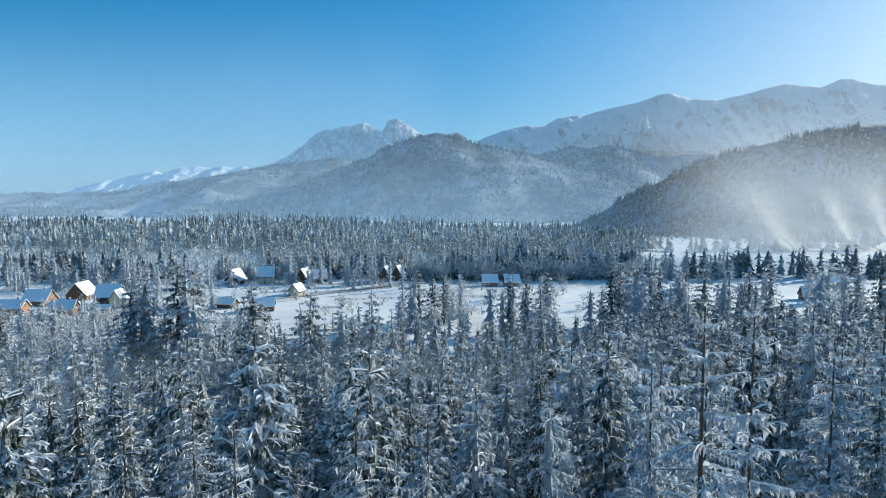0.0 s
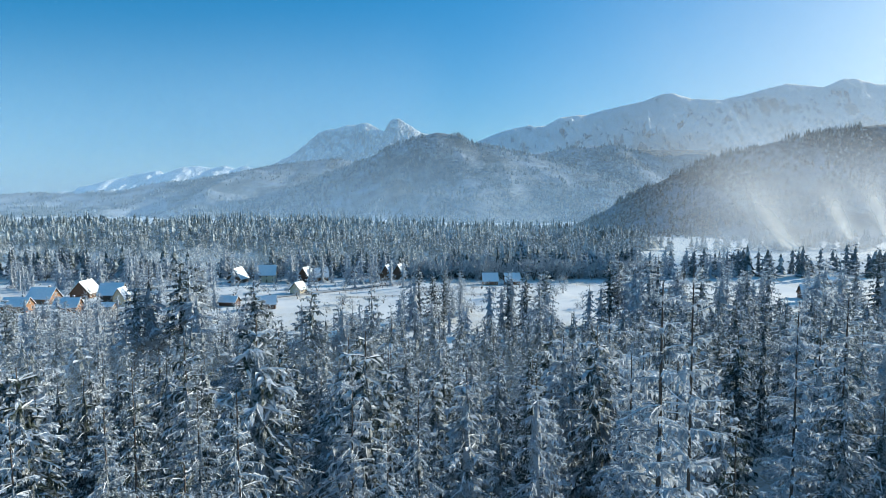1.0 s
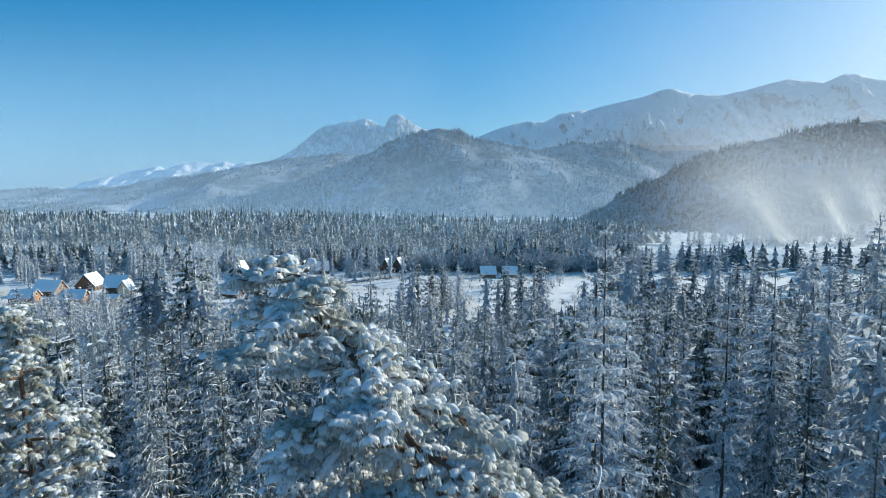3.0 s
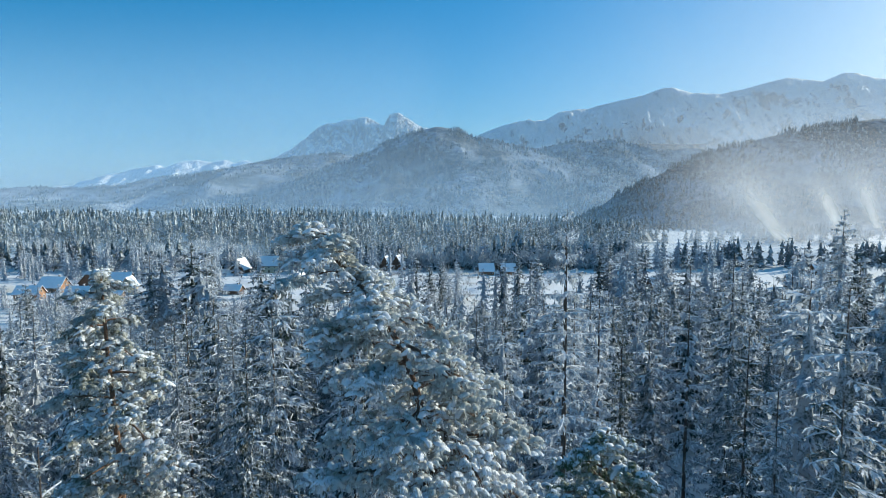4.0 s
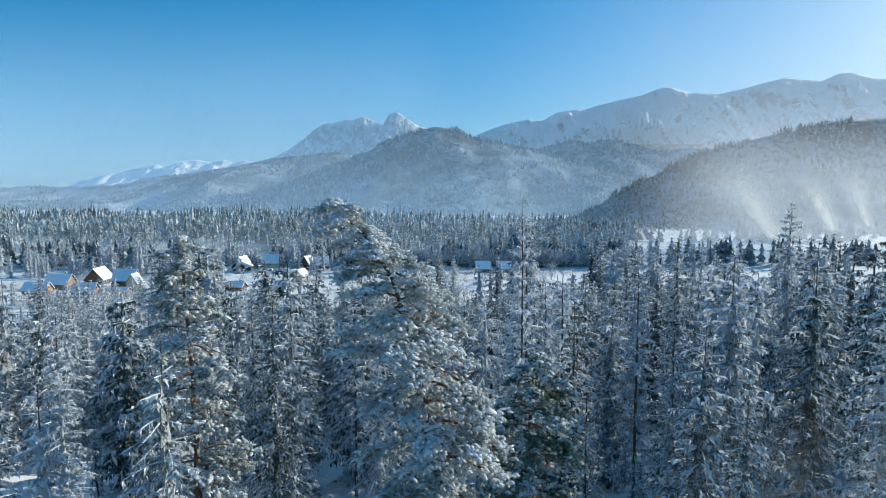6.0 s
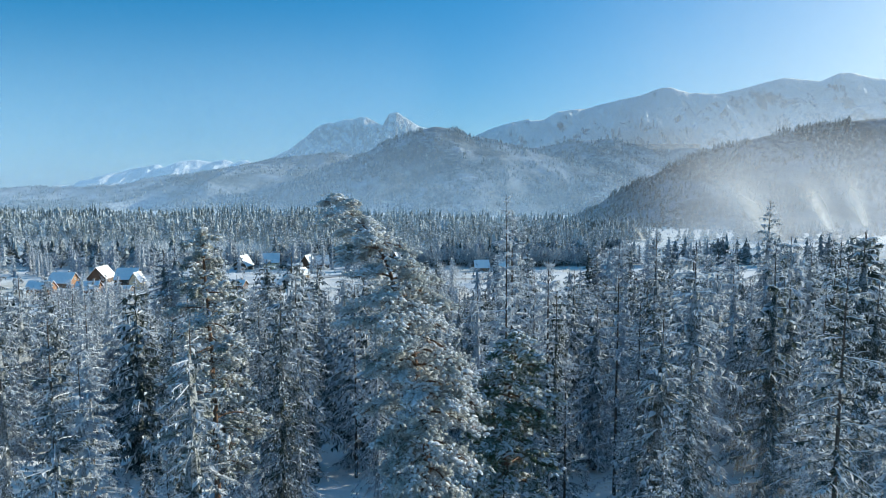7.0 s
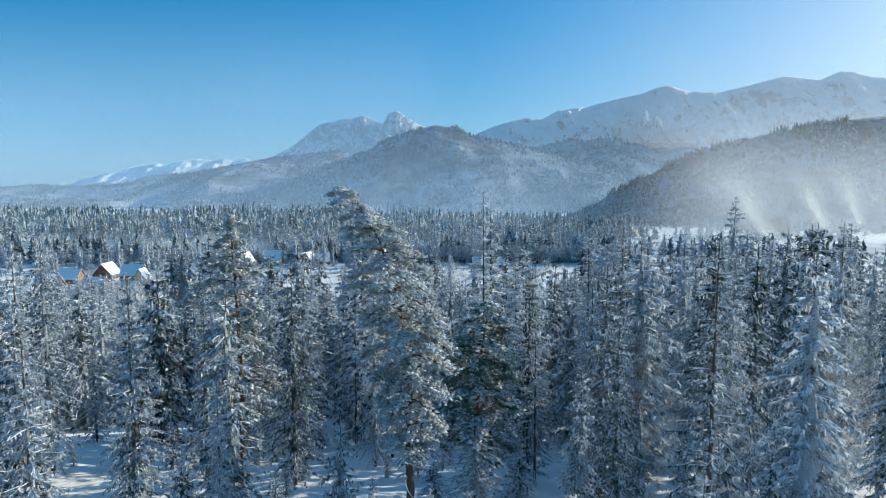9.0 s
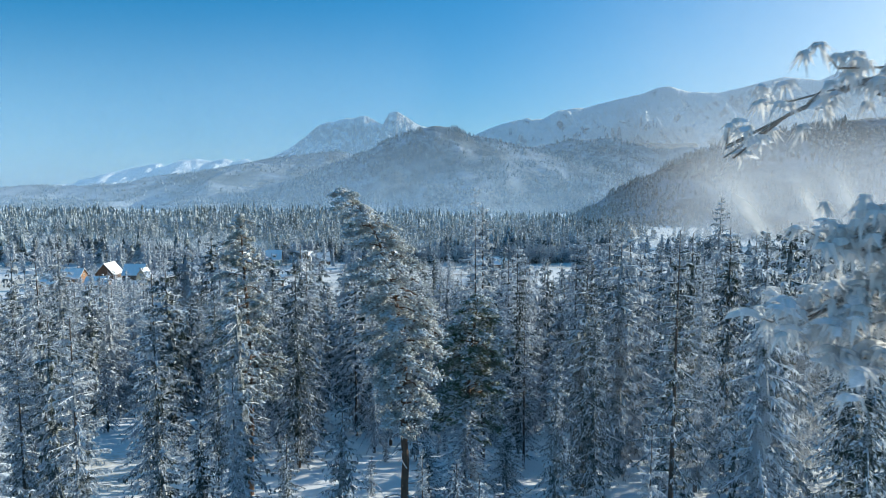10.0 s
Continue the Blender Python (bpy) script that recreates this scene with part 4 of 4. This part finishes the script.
pine("pine_tree", "tall narrow pine with twisted snowy limbs", -10.5, 9.9,
     pine_pile(prng, [(0, 0, 0), (0.3, 0, 8), (0.1, 0.2, 15), (-0.2, 0, 22.4)], 0.26, 8.5, 22.5,
               lambda z, az: float(np.interp(z, [7, 11, 15, 19, 22.6], [1.8, 2.8, 2.4, 1.9, 0.7])), 58, 32, 0.10, 15, 0.24, stubs=10))
pine("pine_tree", "pine with drooping frosted branches close beside the path", 10.7, -28.6,
     pine_pile(prng, [(0, 0, 0), (0.1, 0, 10), (0, 0.1, 18), (0.1, 0, 26)], 0.24, 10, 25.8,
               lambda z, az: float(np.interp(z, [9, 14, 18, 19.4, 20.6, 21.6, 22.0, 26], [1.0, 1.2, 1.4, 1.7, 1.8, 1.5, 1.0, 0.6])), 36, 16, 0.075, 20, 0.24,
               boughs=((22.25, 3.0, 3.15, 1.1), (21.1, 3.3, 2.0, 2.0), (20.7, 2.8, 2.0, 2.0), (20.2, 3.05, 2.3, 2.4),
                       (19.8, 2.6, 2.1, 2.0), (19.5, 3.4, 2.0, 2.0), (19.1, 3.0, 1.6, 1.4))), bark=M_HOARBARK, needle=M_HOAR)

# ================= frosted bushes and bare trees =================
def bush_arrays(rng, h, count):
    """A leafless frosted crown: many fine twigs rising from short stems."""
    pile = Pile()
    for i in range(4):
        az = rng.uniform(0, 6.28)
        s = np.linspace(0, 1, 4)
        tube(pile, np.stack([np.cos(az) * 0.22 * h * s, np.sin(az) * 0.22 * h * s, 0.62 * h * s], 1), 0.02 * h * (1.1 - s), 4, 1)
    at = rng.normal(0, 1, (count, 3)) * np.array([0.20, 0.20, 0.20]) * h
    at[:, 2] = np.clip(at[:, 2] + 0.52 * h, 0.06 * h, h)
    d = at - np.array([0, 0, 0.25 * h])
    d /= np.linalg.norm(d, axis=1)[:, None] + 1e-6
    d += rng.uniform(-0.6, 0.6, (count, 3))
    ln = h * rng.uniform(0.08, 0.20, count)
    side = np.cross(d, rng.uniform(-1, 1, (count, 3)))
    side /= np.linalg.norm(side, axis=1)[:, None] + 1e-6
    v = np.stack([at + side * (ln * 0.17)[:, None], at - side * (ln * 0.17)[:, None], at + d * ln[:, None]], 1)
    pile.add(v.reshape(-1, 3), np.arange(count * 3).reshape(-1, 3), 0)
    return pile.arrays()


brng = np.random.RandomState(8)
BUSH = [(5.0, bush_arrays(brng, 5.0, 130)) for _ in range(4)]
bushes = []
for _ in range(900):
    y = random.uniform(150, 285)
    x = bearing(random.uniform(-20, 470)) * y
    if fbm(np.array(x / 18.0), np.array(y / 18.0), 2) > 0.47:
        bushes.append((x, y, float(ground_z(x, y)) - 0.1, random.uniform(4, 8), random.uniform(0, 6.28), random.uniform(0.9, 1.4)))
    if len(bushes) > 240:
        break
for _ in range(400):
    y = random.uniform(425, 560)
    x = random.uniform(-0.75, 0.36) * y
    bushes.append((x, y, float(ground_z(x, y)) - 0.1, random.uniform(7, 15), random.uniform(0, 6.28), random.uniform(0.9, 1.3)))
for _ in range(90):
    y = random.uniform(420, 438)
    x = random.uniform(-0.05, 0.34) * y
    bushes.append((x, y, float(ground_z(x, y)) - 0.1, random.uniform(8, 17), random.uniform(0, 6.28), random.uniform(0.9, 1.3)))
for _ in range(200):
    y = random.uniform(290, 420)
    x = random.uniform(-0.70, 0.33) * y
    bushes.append((x, y, float(ground_z(x, y)) - 0.1, random.uniform(2, 7), random.uniform(0, 6.28), random.uniform(0.9, 1.3)))
scatter_stuff("frosted_bushes", "leafless bushes and trees white with hoar frost", BUSH, bushes, [M_FROST, M_BARK])


# ================= the village =================
def prism(bm, w, d, z0, z1):
    """A gable: ridge along x, at half the depth."""
    a = [bm.verts.new(p) for p in ((-w / 2, -d / 2, z0), (-w / 2, d / 2, z0), (-w / 2, 0, z1), (w / 2, -d / 2, z0), (w / 2, d / 2, z0), (w / 2, 0, z1))]
    for f in ((0, 2, 1), (3, 4, 5), (0, 1, 4, 3), (0, 3, 5, 2), (1, 2, 5, 4)):
        bm.faces.new([a[i] for i in f])


def roof_slab(w, d, z0, z1, over, thick, lift, side):
    """One slope of a gable roof as a slab; side -1 front, 1 back."""
    bm = bmesh.new()
    run, rise = d / 2 + over, (z1 - z0) * (d / 2 + over) / (d / 2)
    top = z1 + lift
    low = top - rise
    x = w / 2 + over
    pts = []
    for xx in (-x, x):
        pts += [bm.verts.new((xx, side * run, low)), bm.verts.new((xx, 0, top)), bm.verts.new((xx, 0, top + thick)), bm.verts.new((xx, side * run, low + thick))]
    for f in ((0, 1, 2, 3), (7, 6, 5, 4), (0, 4, 5, 1), (1, 5, 6, 2), (2, 6, 7, 3), (3, 7, 4, 0)):
        bm.faces.new([pts[i] for i in f])
    bmesh.ops.recalc_face_normals(bm, faces=bm.faces)
    return bm


def house(x, y, turn, w, d, wall, roof, logs, label, name="house", floors=1, porch=False, chimney=True, base=0.6):
    """A highland house: stone base, log walls, gable, two snowy roof slopes, windows, door and chimney."""
    root = new(name)
    tagged(root, label, "house" if name == "house" else "hut", "village houses")
    root.matrix_basis = pose(x, y, float(ground_z(x, y)) - 0.3, 0, 0, turn)
    part("stone_base", boxed(-w / 2 - 0.1, w / 2 + 0.1, -d / 2 - 0.1, d / 2 + 0.1, -1.5, base), M_STONE, root)
    bm = bmesh.new()
    box(bm, -w / 2, w / 2, -d / 2, d / 2, base, base + wall)
    prism(bm, w - 0.04, d - 0.04, base + wall + 0.004, base + wall + roof)
    part("wall", bm, logs, root)
    z0, z1 = base + wall, base + wall + roof
    for side in (-1, 1):
        slope = part("roof_slope", roof_slab(w, d, z0, z1, 0.7, 0.18, 0.05, side), M_WOOD, root)
        part("snow", roof_slab(w, d, z0, z1, 0.66, 0.32, 0.24, side), M_ROOFSNOW, slope, "smooth white snow cover")

    def window(cx, cy, cz, facing):
        fr = bmesh.new()
        pn = bmesh.new()
        if facing == "y":
            box(fr, cx - 0.65, cx + 0.65, cy - 0.10, cy - 0.01, cz - 0.75, cz + 0.75)
            box(pn, cx - 0.5, cx + 0.5, cy - 0.13, cy - 0.104, cz - 0.6, cz + 0.6)
        else:
            box(fr, cx + 0.01, cx + 0.10, cy - 0.65, cy + 0.65, cz - 0.75, cz + 0.75)
            box(pn, cx + 0.104, cx + 0.13, cy - 0.5, cy + 0.5, cz - 0.6, cz + 0.6)
        o = part("window", fr, M_TRIM, root)
        part("pane", pn, M_GLASS, o)

    for fl in range(floors):
        z = base + 1.5 + fl * 2.8
        if z + 0.8 > base + wall:
            break
        n = max(2, int(w / 3.2))
        for i in range(n):
            if fl == 0 and i == n // 2:
                door = part("door", boxed(-w / 2 + (i + 0.5) * w / n - 0.5, -w / 2 + (i + 0.5) * w / n + 0.5, -d / 2 - 0.09, -d / 2 - 0.01, base, base + 2.05), M_WOOD, root)
                part("handle", boxed(-w / 2 + (i + 0.5) * w / n + 0.3, -w / 2 + (i + 0.5) * w / n + 0.36, -d / 2 - 0.15, -d / 2 - 0.094, base + 0.95, base + 1.1), M_STONE, door)
            else:
                window(-w / 2 + (i + 0.5) * w / n, -d / 2, z, "y")
        for i in range(max(1, int(d / 3.5))):
            window(w / 2, -d / 2 + (i + 0.5) * d / max(1, int(d / 3.5)), z, "x")
    if roof > 3.0:
        window(w / 2, 0, base + wall + roof * 0.35, "x")
    if porch:
        part("balcony", boxed(-w / 2, w / 2, -d / 2 - 1.3, -d / 2 - 0.15, base + 2.7, base + 2.9), M_WOOD, root)
        part("balcony_rail", boxed(-w / 2, w / 2, -d / 2 - 1.32, -d / 2 - 1.22, base + 2.92, base + 3.8), M_WOOD, root)
        for k in (-1, 1):
            part("post", boxed(k * (w / 2 - 0.2) - 0.09, k * (w / 2 - 0.2) + 0.09, -d / 2 - 1.3, -d / 2 - 1.12, base - 0.8, base + 2.69), M_WOOD, root)
    if chimney:
        c = part("chimney", boxed(w * 0.18, w * 0.18 + 0.8, 0.3, 1.1, z1 - 1.6, z1 + 1.3), M_STONE, root)
        part("cap", boxed(w * 0.18 - 0.08, w * 0.18 + 0.88, 0.22, 1.18, z1 + 1.304, z1 + 1.45), M_ROOFSNOW, c, "snow on the chimney top")
    return root


VILLAGE = (
    (28, 300, 4, 12, 8, 3.4, 3.6, M_LOG, "low orange log house with a snowy roof"),
    (76, 328, -6, 14, 9, 3.2, 5.2, M_LOG, "log house with a steep blue shaded snowy roof"),
    (118, 296, 8, 11, 8, 3.0, 3.8, M_LOG, "small orange log house under a thick snow roof"),
    (150, 352, 96, 15, 11, 3.2, 6.5, M_DARKLOG, "dark gabled farmhouse with a white roof"),
    (468, 302, 12, 10, 7, 2.6, 3.4, M_DARKLOG, "small grey cottage with a snowy gable roof"),
    (404, 312, -8, 9, 6, 2.2, 2.4, M_DARKLOG, "low shed under snow beside the road"),
    (527, 356, 70, 8, 7, 2.6, 3.8, M_CREAM, "little white roofed cottage by the road"),
    (420, 412, 80, 11, 10, 3.0, 7.0, M_DARKLOG, "steep roofed wooden house among trees"),
    (472, 414, 10, 12, 10, 5.4, 6.0, M_CREAM, "pale two storey house half hidden by frost"),
)
OUTLYING = (
    (541, 416, 75, 10, 9, 3.2, 6.4, M_DARKLOG, "dark wooden house with steep snowy roof"),
    (566, 418, 20, 10, 8, 3.4, 5.6, M_DARKLOG, "wooden house at the edge of the wood"),
    (684, 420, 82, 9, 8, 3.4, 7.0, M_DARKLOG, "tall steep gabled wooden house"),
    (706, 424, 78, 9, 9, 3.2, 7.4, M_DARKLOG, "steep gabled wooden house with white roof"),
    (952, 470, 4, 14, 7, 3.0, 3.6, M_DARKLOG, "long wooden barn under a snowy roof"),
    (1006, 474, -4, 18, 8, 3.2, 4.2, M_DARKLOG, "wide farmhouse with a snow covered roof"),
    (1052, 480, 2, 16, 8, 2.8, 3.6, M_DARKLOG, "long low farm building dusted with snow"),
    (1440, 345, -14, 11, 9, 3.0, 4.6, M_DARKLOG, "cabin with a pale snowy roof among spruces"),
    (1480, 400, 10, 13, 9, 3.0, 4.4, M_DARKLOG, "farm building by the ski slope"),
    (1184, 330, 8, 9, 7, 2.8, 4.0, M_DARKLOG, "small cottage half hidden by spruces"),
)
for px, dist, turn, w, d, wall, roof, logs, label in VILLAGE + OUTLYING:
    house(bearing(px) * dist, dist, turn, w, d, wall, roof, logs, label, floors=2 if wall > 4 else 1)
# the large chalet: main block and a cross gable
house(bearing(198) * 326, 326, 4, 12, 9, 5.2, 5.6, M_DARKLOG, "large two storey highland chalet with balcony and snowy roof", floors=2, porch=True)
house(bearing(213) * 318, 318, 94, 8, 6, 4.8, 4.8, M_CREAM, "cream gabled wing of the chalet in sunlight", floors=2, chimney=False)
house(bearing(190) * 305, 303, 0, 8, 5, 2.0, 1.6, M_DARKLOG, "low garage buried under snow", name="shed", chimney=False)
for px, dist in ((867, 396), (906, 398)):
    house(bearing(px) * dist, dist, 3, 10, 8, 2.8, 4.6, M_LOG, "square wooden hut with a hipped snowy roof in the field", name="hut", chimney=False)
house(bearing(1092) * 310, 310, 18, 6, 5, 1.6, 3.4, M_DARKLOG, "small hay shed with a snowy roof in the field", name="shed", chimney=False, base=0.2)


def ribbon(name, label, pts, width, material, lift=0.08):
    """A road laid on the land along a line of places."""
    pts = np.asarray(pts, float)
    d = np.concatenate([[0], np.cumsum(np.hypot(*np.diff(pts, axis=0).T))])
    k = np.linspace(0, d[-1], int(d[-1] / 4) + 2)
    x, y = np.interp(k, d, pts[:, 0]), np.interp(k, d, pts[:, 1])
    tx, ty = np.gradient(x), np.gradient(y)
    n = np.hypot(tx, ty)
    v = []
    for s in (-1, -0.33, 0.33, 1):
        vx, vy = x - ty / n * width / 2 * s, y + tx / n * width / 2 * s
        v.append(np.stack([vx, vy, ground_z(vx, vy) + lift + (0.35 if abs(s) == 1 else 0.12)], 1))
    v = np.stack(v, 1)
    t = []
    for i in range(len(x) - 1):
        for j in range(3):
            a = i * 4 + j
            t += [(a, a + 1, a + 5), (a, a + 5, a + 4)]
    tagged(new(name, mesh_arrays(name, v.reshape(-1, 3), t, [material])), label, "road", kind="structure")


ribbon("road", "ploughed snowy village road between banks", [(-170, 300), (-118, 322), (-70, 364), (0, 428), (60, 452), (170, 462)], 7, M_ROAD)


def fence(x0, y0, x1, y1, n):
    root = new("fence")
    tagged(root, "weathered wooden rail fence standing in the snow", "fence", "field fences")
    root.matrix_basis = Matrix.Translation((x0, y0, float(ground_z(x0, y0))))
    zs = []
    for i in range(n):
        x, y = x0 + (x1 - x0) * i / (n - 1), y0 + (y1 - y0) * i / (n - 1)
        z = float(ground_z(x, y)) - float(ground_z(x0, y0))
        zs.append((x - x0, y - y0, z))
        part("post", boxed(x - x0 - 0.1, x - x0 + 0.1, y - y0 - 0.1, y - y0 + 0.1, z - 0.4, z + 1.4), M_WOOD, root)
    for lev in (0.6, 1.15):
        p = Pile()
        tube(p, np.array(zs) + np.array([0, 0, lev]), np.full(n, 0.07), 4)
        v, t, _ = p.arrays()
        mesh_part("rail", mesh_arrays("rail", v, t, [M_WOOD]), root)


fence(-62, 356, 8, 420, 24)
fence(-60, 335, 40, 345, 26)
fence(20, 372, 70, 376, 16)
fence(-20, 300, 60, 312, 20)
fence(95, 430, 170, 436, 18)

pole = new("utility_pole")
tagged(pole, "plain wooden utility pole beside the village road", "pole")
px0, py0 = bearing(732) * 330, 330
pole.matrix_basis = Matrix.Translation((px0, py0, float(ground_z(px0, py0)) - 0.5))
pp = Pile()
tube(pp, np.array([(0, 0, 0), (0, 0, 5), (0, 0, 11.5)]), [0.18, 0.16, 0.12], 8)
v, t, _ = pp.arrays()
mesh_part("post", mesh_arrays("post", v, t, [M_WOOD]), pole)
part("crossarm", boxed(-0.9, 0.9, -0.08, 0.08, 10.6, 10.8), M_WOOD, pole)


# ================= blown snow from the snow guns, chimney smoke =================
def spray(name, label, px, py, w, h, dist, lean, density, tint, seed):
    """A ragged plume: a curved sheet that widens as it leans with the wind."""
    root = new(name)
    tagged(root, label, "mist", kind="stuff")
    x0, z0 = bearing(px) * dist, CAM0[2] - (py - 364) / 1027 * dist
    root.matrix_basis = Matrix.Translation((x0, dist, z0))
    us, ws = np.linspace(-1, 1, 12), np.linspace(0, 1, 18)
    Wv, U = np.meshgrid(ws, us, indexing="ij")
    X = (-0.52 * Wv + U * (0.20 + 0.46 * Wv)) * w * 1.6 + lean * 0.4
    Y = (fbm(Wv * 2 + 5, U * 3 + seed, 2) - 0.5) * w * 0.12
    v = np.stack([X, Y, Wv * h], -1).reshape(-1, 3)
    n, m = U.shape
    i, j = np.meshgrid(np.arange(n - 1), np.arange(m - 1), indexing="ij")
    a = (i * m + j).ravel()
    t = np.concatenate([np.stack([a, a + 1, a + m + 1], 1), np.stack([a, a + m + 1, a + m], 1)])
    mesh_part("plume", mesh_arrays("plume", v, t, [spray_material("blown_snow", density, tint, w, h, lean)]), root)["kind"] = "stuff"


# plume tint, yellowed to carry the warm glow of the sun
WARM = (0.98, 0.96, 0.90)
spray("snow_spray", "bright jet of blown snow from a snow gun", 1418, 448, 50, 30, 590, 0, 1.0, WARM, 1)
spray("snow_spray", "wide cloud of blown snow drifting up the hillside", 1400, 446, 92, 104, 600, 0, 0.62, WARM, 2)
spray("snow_spray", "plume of blown snow over the ski slope", 1510, 430, 44, 76, 594, 0, 0.80, WARM, 3)
spray("snow_spray", "plume of blown snow over the ski slope", 1575, 424, 44, 84, 597, 0, 0.72, WARM, 4)
spray("chimney_smoke", "small white drift of chimney smoke", 1158, 446, 10, 16, 470, 10, 0.7, WARM, 5)
spray("valley_mist", "pale mist rising at the foot of the hill", 822, 414, 45, 38, 1000, -30, 0.5, WARM, 6)
